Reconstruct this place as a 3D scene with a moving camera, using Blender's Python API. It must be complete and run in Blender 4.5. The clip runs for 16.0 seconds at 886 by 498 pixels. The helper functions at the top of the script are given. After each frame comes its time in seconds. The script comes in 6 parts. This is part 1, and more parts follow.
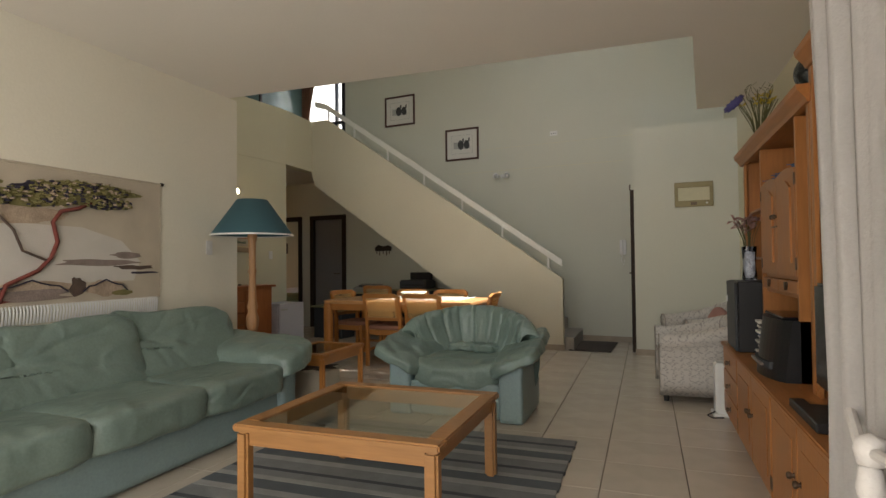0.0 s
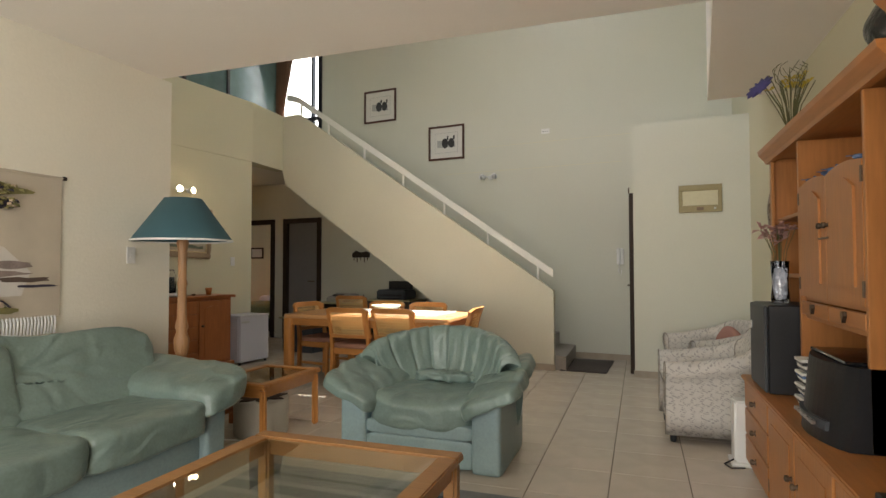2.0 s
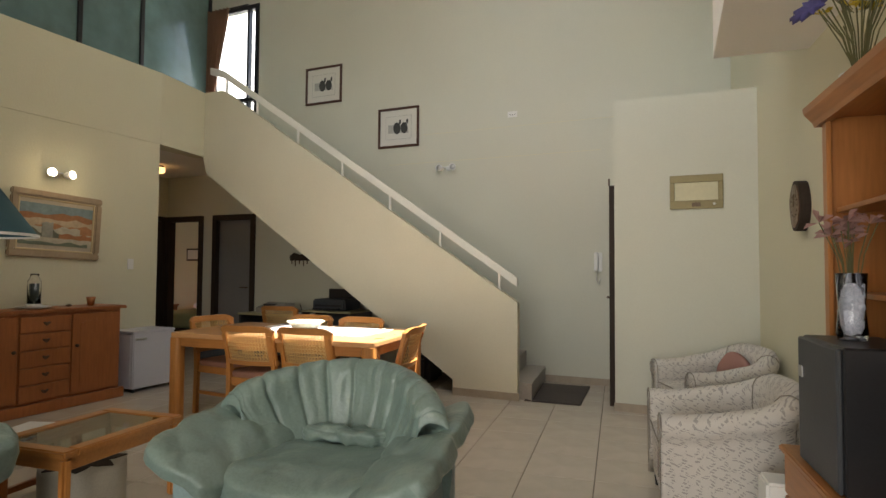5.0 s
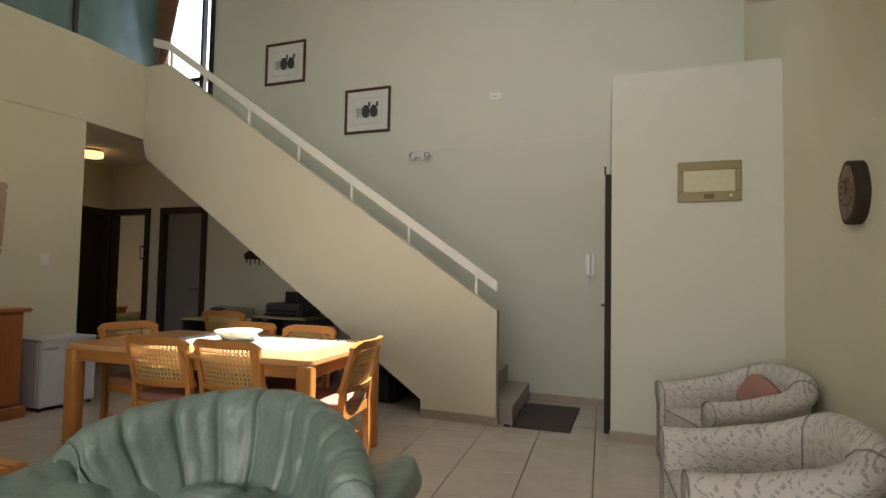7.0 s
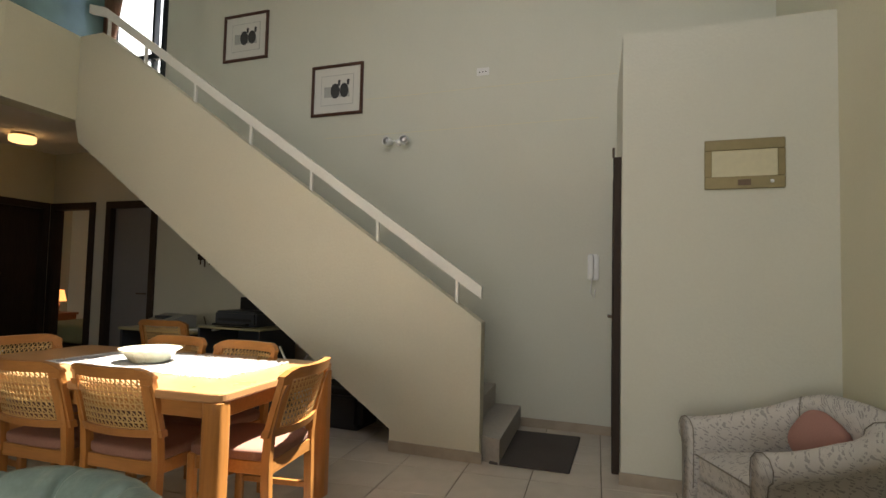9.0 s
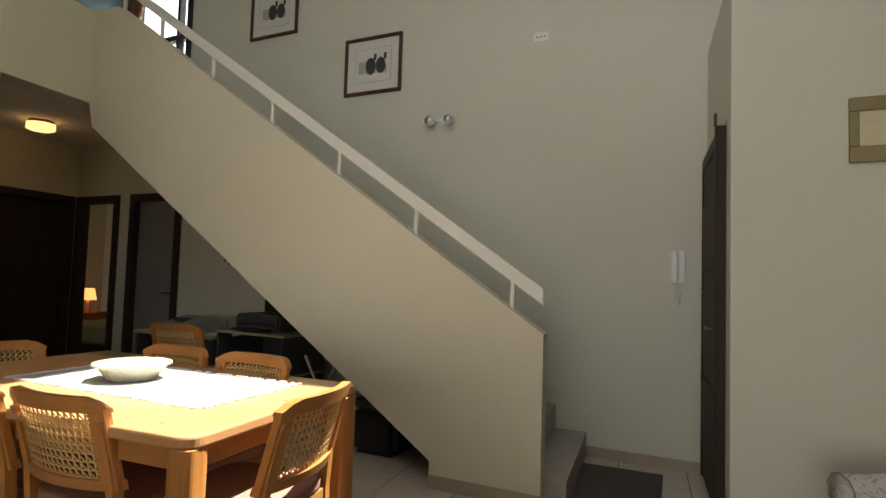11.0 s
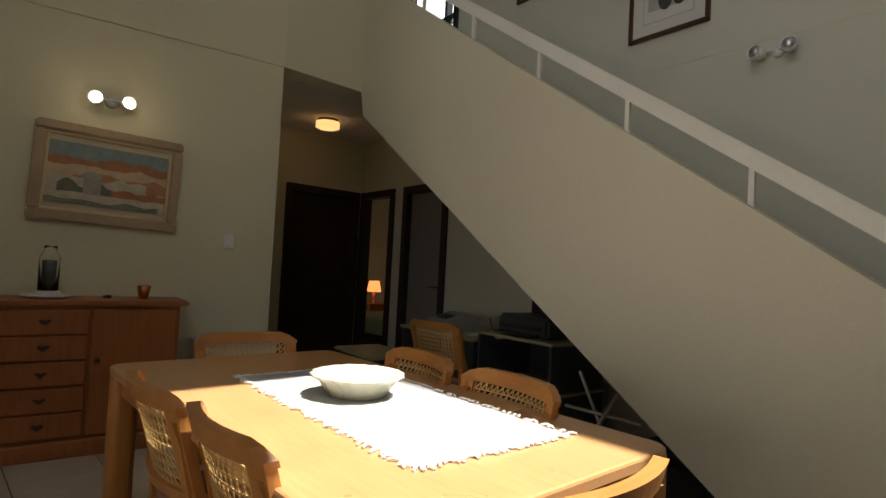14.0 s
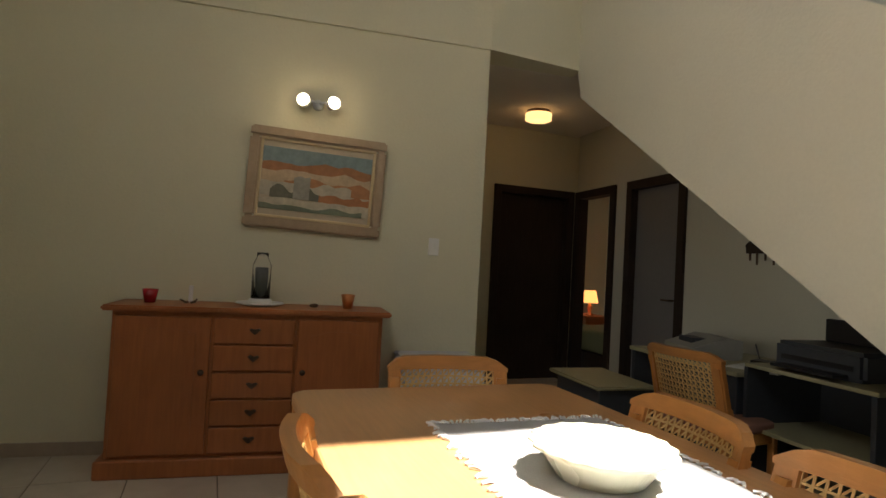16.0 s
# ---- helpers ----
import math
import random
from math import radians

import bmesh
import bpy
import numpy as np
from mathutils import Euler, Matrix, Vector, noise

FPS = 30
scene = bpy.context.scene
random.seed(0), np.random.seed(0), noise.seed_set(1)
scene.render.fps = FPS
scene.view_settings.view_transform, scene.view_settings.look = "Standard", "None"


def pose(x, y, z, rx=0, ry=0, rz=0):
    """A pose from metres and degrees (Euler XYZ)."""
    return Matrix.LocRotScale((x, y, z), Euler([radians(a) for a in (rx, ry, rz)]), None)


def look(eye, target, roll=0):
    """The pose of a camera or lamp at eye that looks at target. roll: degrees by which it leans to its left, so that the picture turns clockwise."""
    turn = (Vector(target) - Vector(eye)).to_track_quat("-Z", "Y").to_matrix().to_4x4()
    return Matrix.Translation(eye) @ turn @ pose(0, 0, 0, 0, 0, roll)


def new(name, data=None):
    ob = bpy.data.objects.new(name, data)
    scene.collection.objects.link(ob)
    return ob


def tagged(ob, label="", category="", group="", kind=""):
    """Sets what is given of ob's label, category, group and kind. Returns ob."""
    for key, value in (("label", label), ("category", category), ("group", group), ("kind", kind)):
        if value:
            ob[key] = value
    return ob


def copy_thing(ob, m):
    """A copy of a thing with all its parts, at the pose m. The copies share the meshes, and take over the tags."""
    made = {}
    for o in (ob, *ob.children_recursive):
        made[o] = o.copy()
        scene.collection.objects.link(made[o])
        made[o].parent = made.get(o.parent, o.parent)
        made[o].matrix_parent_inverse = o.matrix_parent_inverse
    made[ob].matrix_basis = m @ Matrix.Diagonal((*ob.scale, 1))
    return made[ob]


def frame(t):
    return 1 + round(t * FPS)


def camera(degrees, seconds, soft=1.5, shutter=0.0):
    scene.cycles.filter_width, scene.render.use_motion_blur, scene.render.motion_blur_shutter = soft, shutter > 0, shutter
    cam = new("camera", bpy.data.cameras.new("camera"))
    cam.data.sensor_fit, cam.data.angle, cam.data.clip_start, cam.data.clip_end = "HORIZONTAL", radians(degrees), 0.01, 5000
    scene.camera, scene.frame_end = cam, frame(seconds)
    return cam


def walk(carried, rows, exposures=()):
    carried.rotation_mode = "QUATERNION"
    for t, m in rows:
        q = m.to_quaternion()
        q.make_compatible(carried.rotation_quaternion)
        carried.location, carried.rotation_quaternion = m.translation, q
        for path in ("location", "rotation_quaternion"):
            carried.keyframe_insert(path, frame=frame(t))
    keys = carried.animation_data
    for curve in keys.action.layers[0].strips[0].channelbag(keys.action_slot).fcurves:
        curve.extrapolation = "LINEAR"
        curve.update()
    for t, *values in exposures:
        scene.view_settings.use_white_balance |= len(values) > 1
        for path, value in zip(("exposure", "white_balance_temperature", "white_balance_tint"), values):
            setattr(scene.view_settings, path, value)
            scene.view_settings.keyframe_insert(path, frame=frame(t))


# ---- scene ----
cam = camera(76.4, 16.0)
PATH = [
    (0, (-0.167, 0.149, 1.185), (-0.845, 2.03, 1.233), -0.6),
    (0.5, (-0.193, 0.319, 1.193), (-0.868, 2.202, 1.242), -0.4),
    (1, (-0.2, 0.553, 1.226), (-0.871, 2.437, 1.281), -0.3),
    (1.5, (-0.193, 0.726, 1.248), (-0.86, 2.61, 1.305), -0.2),
    (2, (-0.237, 0.917, 1.245), (-0.896, 2.804, 1.308), -0.1),
    (2.5, (-0.253, 1.138, 1.261), (-0.896, 3.03, 1.321), 0.0),
    (3, (-0.232, 1.357, 1.259), (-0.853, 3.258, 1.326), 0.2),
    (3.5, (-0.201, 1.578, 1.273), (-0.809, 3.482, 1.344), 0.3),
    (4, (-0.228, 1.776, 1.272), (-0.828, 3.683, 1.346), 0.3),
    (6.5, (-0.34, 2.859, 1.274), (-0.905, 4.776, 1.359), 0.9),
    (7, (-0.366, 3.053, 1.247), (-0.912, 4.974, 1.34), 1.1),
    (7.5, (-0.356, 3.277, 1.255), (-0.894, 5.201, 1.353), 1.2),
    (8, (-0.37, 3.461, 1.242), (-0.902, 5.386, 1.343), 1.3),
    (8.5, (-0.408, 3.682, 1.251), (-0.932, 5.61, 1.356), 1.3),
    (11, (-0.697, 4.595, 1.245), (-1.371, 6.475, 1.352), 1.8),
    (11.5, (-0.773, 4.731, 1.241), (-1.547, 6.573, 1.338), 1.9),
    (12, (-0.853, 4.881, 1.227), (-1.775, 6.653, 1.323), 2.3),
    (12.5, (-0.916, 4.998, 1.218), (-2.005, 6.674, 1.302), 2.5),
    (13, (-0.997, 5.123, 1.212), (-2.243, 6.685, 1.288), 2.8),
    (13.5, (-1.12, 5.268, 1.204), (-2.489, 6.724, 1.275), 3.0),
    (14, (-1.236, 5.396, 1.207), (-2.697, 6.76, 1.274), 3.0),
    (14.5, (-1.36, 5.554, 1.216), (-2.926, 6.796, 1.28), 2.9),
    (15, (-1.479, 5.651, 1.23), (-3.168, 6.722, 1.281), 3.0),
    (15.5, (-1.635, 5.694, 1.21), (-3.427, 6.581, 1.262), 3.0),
    (16, (-1.831, 5.714, 1.207), (-3.683, 6.467, 1.261), 3.1),
]
EXPOSURES = [(0.0, 1.85), (0.5, 2.1), (1.5, 2.42), (3.5, 2.5), (7.0, 2.3), (8.5, 2.2), (11.0, 1.95), (12.0, 1.92), (13.5, 1.5), (14.5, 1.3), (15.0, 1.55), (16.0, 2.05)]
walk(cam, [(t, look(eye, target, roll)) for t, eye, target, roll in PATH], EXPOSURES)

# ---------------------------------------------------------------- light
world = bpy.data.worlds.new("sky")
scene.world = world
world.use_nodes = True
wn = world.node_tree
sky = wn.nodes.new("ShaderNodeTexSky")
sky.sky_type, sky.sun_disc = "NISHITA", False
SUN_FROM = Vector((0.30, 0.36, 1.0)).normalized()
sky.sun_elevation = math.asin(SUN_FROM.z)
sky.sun_rotation = math.atan2(SUN_FROM.x, SUN_FROM.y)
wn.links.new(sky.outputs[0], wn.nodes["Background"].inputs[0])
wn.nodes["Background"].inputs[1].default_value = 0.055

sun = new("sun", bpy.data.lights.new("sun", "SUN"))
sun.data.energy, sun.data.angle, sun.data.color = 5.0, radians(0.6), (1.0, 0.95, 0.86)
sun.matrix_world = look(SUN_FROM * 20, (0, 0, 0))


def area_lamp(name, eye, target, sx, sy, watts, colour):
    lamp = new(name, bpy.data.lights.new(name, "AREA"))
    lamp.data.shape, lamp.data.size, lamp.data.size_y = "RECTANGLE", sx, sy
    lamp.data.energy, lamp.data.color = watts, colour
    lamp.matrix_world = look(eye, target)
    return lamp


def bulb(name, place, watts, colour, radius=0.03):
    lamp = new(name, bpy.data.lights.new(name, "POINT"))
    lamp.data.energy, lamp.data.color, lamp.data.shadow_soft_size = watts, colour, radius
    lamp.location = place
    return lamp


area_lamp("daylight_patio_door", (-1.5, -1.25, 1.25), (-2.2, 5, 1.35), 3.2, 2.1, 27, (1.0, 0.93, 0.84))
# added fill lamp that brightens the tall back wall; no window is known there
area_lamp("fill_light_upper_hall", (-1.6, 4.45, 4.2), (-1.8, 9.0, 2.8), 2.6, 1.3, 6.8, (1.0, 0.97, 0.92))

# ---------------------------------------------------------------- materials
def material(name, colour, rough=0.6, metal=0.0, grain=30.0, vary=0.08, bump=0.02, spots=2.5, wood=None, spec=0.5, per_piece=0.0, coat=0.0, crease=0.0):
    """Two scales of colour variation, a fine relief, and wood grain along one axis where asked."""
    m = bpy.data.materials.new(name)
    m.use_nodes = True
    nt = m.node_tree
    L = nt.links.new
    b = nt.nodes["Principled BSDF"]
    b.inputs["Roughness"].default_value, b.inputs["Metallic"].default_value = rough, metal
    b.inputs["Specular IOR Level"].default_value = spec
    b.inputs["Coat Weight"].default_value = coat
    tc = nt.nodes.new("ShaderNodeTexCoord")
    mp = nt.nodes.new("ShaderNodeMapping")
    L(tc.outputs["Object"], mp.inputs[0])
    if wood:
        mp.inputs["Scale"].default_value = wood
    fine = nt.nodes.new("ShaderNodeTexNoise")
    fine.inputs["Scale"].default_value, fine.inputs["Detail"].default_value = grain, 5
    L(mp.outputs[0], fine.inputs["Vector"])
    wide = nt.nodes.new("ShaderNodeTexNoise")
    wide.inputs["Scale"].default_value, wide.inputs["Detail"].default_value = spots, 3
    L(tc.outputs["Object"], wide.inputs["Vector"])
    add = nt.nodes.new("ShaderNodeMath")
    add.operation = "ADD"
    L(fine.outputs[0], add.inputs[0])
    L(wide.outputs[0], add.inputs[1])
    last = add
    if per_piece:
        info = nt.nodes.new("ShaderNodeObjectInfo")
        mul = nt.nodes.new("ShaderNodeMath")
        mul.operation = "MULTIPLY_ADD"
        mul.inputs[1].default_value = per_piece
        L(info.outputs["Random"], mul.inputs[0])
        L(add.outputs[0], mul.inputs[2])
        last = mul
    ramp = nt.nodes.new("ShaderNodeMapRange")
    ramp.inputs[1].default_value, ramp.inputs[2].default_value = 0.6, 1.4 + per_piece
    ramp.inputs[3].default_value, ramp.inputs[4].default_value = 1 - vary, 1 + vary
    L(last.outputs[0], ramp.inputs[0])
    mix = nt.nodes.new("ShaderNodeVectorMath")
    mix.operation = "SCALE"
    mix.inputs[0].default_value = colour[:3]
    L(ramp.outputs[0], mix.inputs["Scale"])
    L(mix.outputs[0], b.inputs["Base Color"])
    if bump:
        bm_ = nt.nodes.new("ShaderNodeBump")
        bm_.inputs["Strength"].default_value, bm_.inputs["Distance"].default_value = 0.5, bump
        L(fine.outputs[0], bm_.inputs["Height"])
        L(bm_.outputs[0], b.inputs["Normal"])
        if crease:
            fold = nt.nodes.new("ShaderNodeTexNoise")
            fold.noise_type, fold.normalize = "RIDGED_MULTIFRACTAL", True
            fold.inputs["Scale"].default_value, fold.inputs["Detail"].default_value, fold.inputs["Distortion"].default_value = 4.5, 3, 1.2
            L(tc.outputs["Object"], fold.inputs["Vector"])
            b2 = nt.nodes.new("ShaderNodeBump")
            b2.inputs["Strength"].default_value, b2.inputs["Distance"].default_value = 0.6, crease
            L(fold.outputs[0], b2.inputs["Height"])
            L(bm_.outputs[0], b2.inputs["Normal"])
            L(b2.outputs[0], b.inputs["Normal"])
    rr = nt.nodes.new("ShaderNodeMapRange")
    rr.inputs[3].default_value, rr.inputs[4].default_value = max(rough - 0.08, 0.02), min(rough + 0.08, 1)
    L(wide.outputs[0], rr.inputs[0])
    L(rr.outputs[0], b.inputs["Roughness"])
    return m


def glass(name, colour=(1, 1, 1), rough=0.0):
    m = bpy.data.materials.new(name)
    m.use_nodes = True
    b = m.node_tree.nodes["Principled BSDF"]
    b.inputs["Base Color"].default_value = (*colour, 1)
    b.inputs["Roughness"].default_value, b.inputs["Transmission Weight"].default_value = rough, 1.0
    b.inputs["IOR"].default_value = 1.45
    return m


def glow(name, colour, strength):
    m = bpy.data.materials.new(name)
    m.use_nodes = True
    b = m.node_tree.nodes["Principled BSDF"]
    b.inputs["Base Color"].default_value = (*colour, 1)
    b.inputs["Emission Color"].default_value = (*colour, 1)
    b.inputs["Emission Strength"].default_value = strength
    return m


WALL = material("cream_wall_paint", (0.66, 0.632, 0.475), 0.75, grain=60, vary=0.03, bump=0.003, spots=1.2, spec=0.25)
WALL_STAIR = material("beige_stair_plaster", (0.66, 0.624, 0.493), 0.75, grain=60, vary=0.04, bump=0.003, spots=1.2, spec=0.25)
WALL_LIVING = material("off_white_wall_paint", (0.78, 0.75, 0.65), 0.75, grain=60, vary=0.03, bump=0.003, spots=1.2, spec=0.25)
WALL_BACK = material("pale_green_wall_paint", (0.61, 0.612, 0.525), 0.75, grain=60, vary=0.03, bump=0.003, spots=1.2, spec=0.25)
CEIL = material("white_ceiling_paint", (0.82, 0.78, 0.72), 0.85, grain=60, vary=0.02, bump=0.003, spots=1.0, spec=0.2)
TILE = material("beige_ceramic_tile", (0.56, 0.50, 0.42), 0.22, grain=9, vary=0.10, bump=0.001, spots=3, per_piece=0.25)
GROUT = material("dark_grout", (0.13, 0.105, 0.08), 0.9, grain=40, vary=0.15)
SKIRT = material("stone_skirting", (0.36, 0.30, 0.23), 0.4, grain=14, vary=0.14, bump=0.002)
STEP = material("grey_stone_step", (0.36, 0.33, 0.29), 0.5, grain=40, vary=0.15, bump=0.002)
LEATHER = material("sage_green_leather", (0.178, 0.243, 0.218), 0.34, grain=70, vary=0.16, bump=0.004, spots=5, crease=0.035)
LEATHER_SIDE = material("blue_grey_leather", (0.24, 0.33, 0.34), 0.42, grain=70, vary=0.12, bump=0.004, spots=5, crease=0.01)
PINE = material("orange_pine", (0.38, 0.155, 0.045), 0.38, grain=7, vary=0.22, bump=0.002, wood=(9, 9, 0.8), spots=3)
PINE_H = material("orange_pine_horizontal", (0.38, 0.155, 0.045), 0.38, grain=7, vary=0.22, bump=0.002, wood=(9, 0.8, 9), spots=3)
OAK = material("honey_oak", (0.43, 0.185, 0.05), 0.36, grain=8, vary=0.2, bump=0.002, wood=(0.8, 9, 9), spots=3)
# the tabletop's honey oak, lightened to put the sun's glare into its colour
SUNLIT_OAK = material("sunlit_varnished_oak", (0.53, 0.28, 0.12), 0.3, grain=8, vary=0.14, bump=0.001, wood=(0.8, 9, 9), spots=3, coat=0.25)
DULLOAK = material("dull_brown_oak", (0.34, 0.165, 0.055), 0.4, grain=8, vary=0.2, bump=0.002, wood=(0.8, 9, 9), spots=3)
OAK_V = material("honey_oak_upright", (0.46, 0.195, 0.05), 0.36, grain=8, vary=0.2, bump=0.002, wood=(9, 9, 0.8), spots=3)
REDWOOD = material("reddish_stained_pine", (0.36, 0.125, 0.04), 0.4, grain=7, vary=0.2, bump=0.002, wood=(9, 9, 0.8), spots=3)
DARKWOOD = material("dark_stained_wood", (0.042, 0.029, 0.022), 0.62, grain=8, vary=0.3, bump=0.003, wood=(9, 9, 0.8), spec=0.2)
GREYDOOR = material("grey_painted_door", (0.22, 0.215, 0.215), 0.6, grain=30, vary=0.05, bump=0.002)
CANE = material("woven_cane", (0.66, 0.43, 0.17), 0.55, grain=60, vary=0.2, bump=0.002)
SEATCLOTH = material("brown_seat_fabric", (0.30, 0.15, 0.105), 0.85, grain=150, vary=0.2, bump=0.002)
WHITE = material("white_enamel", (0.76, 0.76, 0.74), 0.4, grain=40, vary=0.03, bump=0.001)
RAIL = material("white_painted_steel", (0.78, 0.77, 0.71), 0.45, grain=40, vary=0.04, bump=0.001)
FRIDGE = material("white_fridge_enamel", (0.60, 0.60, 0.66), 0.35, grain=60, vary=0.03, bump=0.001)
BLACK = material("black_plastic", (0.013, 0.013, 0.015), 0.4, grain=80, vary=0.2, bump=0.001)
BLACKGLOSS = material("black_gloss", (0.01, 0.01, 0.012), 0.12, grain=40, vary=0.1, bump=0)
DKGREY = material("charcoal_laminate", (0.045, 0.05, 0.058), 0.5, grain=50, vary=0.1, bump=0.001)
SILVER = material("silver_metal", (0.55, 0.55, 0.55), 0.3, metal=1.0, grain=60, vary=0.1, bump=0.001)
BRASS = material("aged_bronze", (0.12, 0.085, 0.06), 0.4, metal=0.8, grain=60, vary=0.25, bump=0.001)
TEAL = material("teal_lampshade_fabric", (0.045, 0.115, 0.145), 0.85, grain=160, vary=0.12, bump=0.002)
LAMPWOOD = material("turned_light_wood", (0.36, 0.19, 0.085), 0.45, grain=9, vary=0.2, wood=(9, 9, 0.8))
CURTAIN = material("cream_curtain_cloth", (0.52, 0.49, 0.465), 0.9, grain=180, vary=0.06, bump=0.002)
BROWNCURTAIN = material("brown_curtain_cloth", (0.25, 0.15, 0.10), 0.9, grain=120, vary=0.15, bump=0.002)
CLOTH = material("white_woven_cloth", (0.78, 0.78, 0.79), 0.95, grain=220, vary=0.08, bump=0.004)
BOWL = material("cream_glazed_ceramic", (0.66, 0.66, 0.50), 0.25, grain=20, vary=0.06, bump=0.001)
MAT = material("brown_coir_mat", (0.075, 0.062, 0.055), 0.95, grain=200, vary=0.3, bump=0.006)
GLASSM = glass("clear_glass")
TABLEGLASS = glass("smoked_table_glass", (0.72, 0.74, 0.66))
BLUEGLASS = material("frosted_blue_green_glass", (0.14, 0.22, 0.22), 0.18, grain=3, vary=0.25, bump=0, spots=1.5)


# ---------------------------------------------------------------- mesh helpers
def thing(name, label, category, place=(0, 0, 0), turn=0.0, group="", kind=""):
    ob = new(name)
    ob.matrix_basis = pose(*place, 0, 0, turn)
    ob.empty_display_size = 0.1
    return tagged(ob, label, category, group, kind)


def finish(bm, name, mat, smooth=False):
    me = bpy.data.meshes.new(name)
    bmesh.ops.recalc_face_normals(bm, faces=bm.faces)
    bm.to_mesh(me)
    bm.free()
    me.materials.append(mat)
    if smooth:
        me.shade_smooth()
    return me


def part(name, bm, mat, parent=None, label="", smooth=False, at=None):
    ob = new(name, finish(bm, name, mat, smooth))
    if at is not None:
        ob.matrix_basis = at
    ob.parent = parent
    if label:
        ob["label"] = label
    return ob


def structure(name, bm, mat, label, category="", smooth=False):
    return tagged(part(name, bm, mat, None, "", smooth), label, category or name.split("_")[0], "", "structure")


def box(x0, y0, z0, x1, y1, z1, bevel=0.0, bm=None, seg=1):
    b = bm or bmesh.new()
    r = bmesh.ops.create_cube(b, size=1)
    vs = r["verts"]
    for v in vs:
        v.co = Vector(((x0 + x1) / 2 + v.co.x * (x1 - x0), (y0 + y1) / 2 + v.co.y * (y1 - y0), (z0 + z1) / 2 + v.co.z * (z1 - z0)))
    if bevel:
        es = list({e for v in vs for e in v.link_edges})
        bmesh.ops.bevel(b, geom=es, offset=min(bevel, 0.45 * min(abs(x1 - x0), abs(y1 - y0), abs(z1 - z0))), segments=seg, affect="EDGES")
    return b


def prism(points, axis, a, b_, bm=None):
    """A polygon of (u, v) pushed along an axis from a to b_: axis y takes (x, z), z takes (x, y), x takes (y, z)."""
    b = bm or bmesh.new()
    def place(u, v, w):
        return {"y": (u, w, v), "z": (u, v, w), "x": (w, u, v)}[axis]
    lo = [b.verts.new(place(u, v, a)) for u, v in points]
    hi = [b.verts.new(place(u, v, b_)) for u, v in points]
    b.faces.new(lo)
    b.faces.new(hi)
    n = len(points)
    for i in range(n):
        b.faces.new((lo[i], lo[(i + 1) % n], hi[(i + 1) % n], hi[i]))
    return b


def lathe(profile, x=0, y=0, z=0, n=20, bm=None, wave=None):
    """Rings of (radius, height) round the upright axis; ends close when the radius is 0."""
    b = bm or bmesh.new()
    rings = []
    for r, h in profile:
        if r <= 1e-5:
            rings.append([b.verts.new((x, y, z + h))])
        else:
            ring = []
            for i in range(n):
                a = 2 * math.pi * i / n
                k = 1 + (wave(a, r, h) if wave else 0)
                ring.append(b.verts.new((x + r * k * math.cos(a), y + r * k * math.sin(a), z + h)))
            rings.append(ring)
    for p, q in zip(rings, rings[1:]):
        for i in range(n):
            j = (i + 1) % n
            if len(p) == 1 and len(q) == 1:
                continue
            if len(p) == 1:
                b.faces.new((p[0], q[j], q[i]))
            elif len(q) == 1:
                b.faces.new((p[i], p[j], q[0]))
            else:
                b.faces.new((p[i], p[j], q[j], q[i]))
    return b


def tube(points, r, n=8, bm=None):
    """A round bar through the points."""
    b = bm or bmesh.new()
    pts = [Vector(p) for p in points]
    rings = []
    for i, p in enumerate(pts):
        d = (pts[min(i + 1, len(pts) - 1)] - pts[max(i - 1, 0)]).normalized()
        s = d.cross(Vector((0, 0, 1)))
        s = s.normalized() if s.length > 1e-3 else Vector((1, 0, 0))
        t = s.cross(d)
        rings.append([b.verts.new(p + r * (s * math.cos(2 * math.pi * k / n) + t * math.sin(2 * math.pi * k / n))) for k in range(n)])
    for p, q in zip(rings, rings[1:]):
        for k in range(n):
            b.faces.new((p[k], p[(k + 1) % n], q[(k + 1) % n], q[k]))
    b.faces.new(rings[0])
    b.faces.new(rings[-1])
    return b


def soft(cx, cy, cz, sx, sy, sz, power=5.0, wrinkle=0.0, scale=6.0, cuts=12, m=None, shape=None, bm=None, seed=0.0):
    """A padded block of the full size sx, sy, sz with round edges and creased skin."""
    tmp = bmesh.new()
    bmesh.ops.create_cube(tmp, size=2)
    bmesh.ops.subdivide_edges(tmp, edges=tmp.edges[:], cuts=cuts, use_grid_fill=True)
    for v in tmp.verts:
        p = v.co
        k = (abs(p.x) ** power + abs(p.y) ** power + abs(p.z) ** power) ** (1 / power)
        q = p / k
        o = Vector((q.x * sx / 2, q.y * sy / 2, q.z * sz / 2))
        if shape:
            o = shape(o, q)
        if wrinkle:
            w = noise.noise(o * scale + Vector((seed, seed * 2, 0))) + 0.5 * abs(noise.noise(o * scale * 2.3 + Vector((seed, 0, seed))))
            o = o + q.normalized() * (w * wrinkle)
        v.co = o
    if m:
        tmp.transform(m)
    tmp.transform(Matrix.Translation((cx, cy, cz)))
    if bm is None:
        return tmp
    me = bpy.data.meshes.new("tmp")
    tmp.to_mesh(me)
    tmp.free()
    bm.from_mesh(me)
    bpy.data.meshes.remove(me)
    return bm


def slant(x, y0, slope=-0.1, x0=-1.215):
    return y0 + slope * (x - x0)


# ---------------------------------------------------------------- setting
LX, DX, RX = -3.64, -5.35, 0.87           # living wall, dining wall, right wall
CORNER = 4.20                             # edge of the low ceiling
LOW, HIGH = 2.67, 5.6


def back(x):                              # the back wall's line
    return 8.76 - 0.1 * x


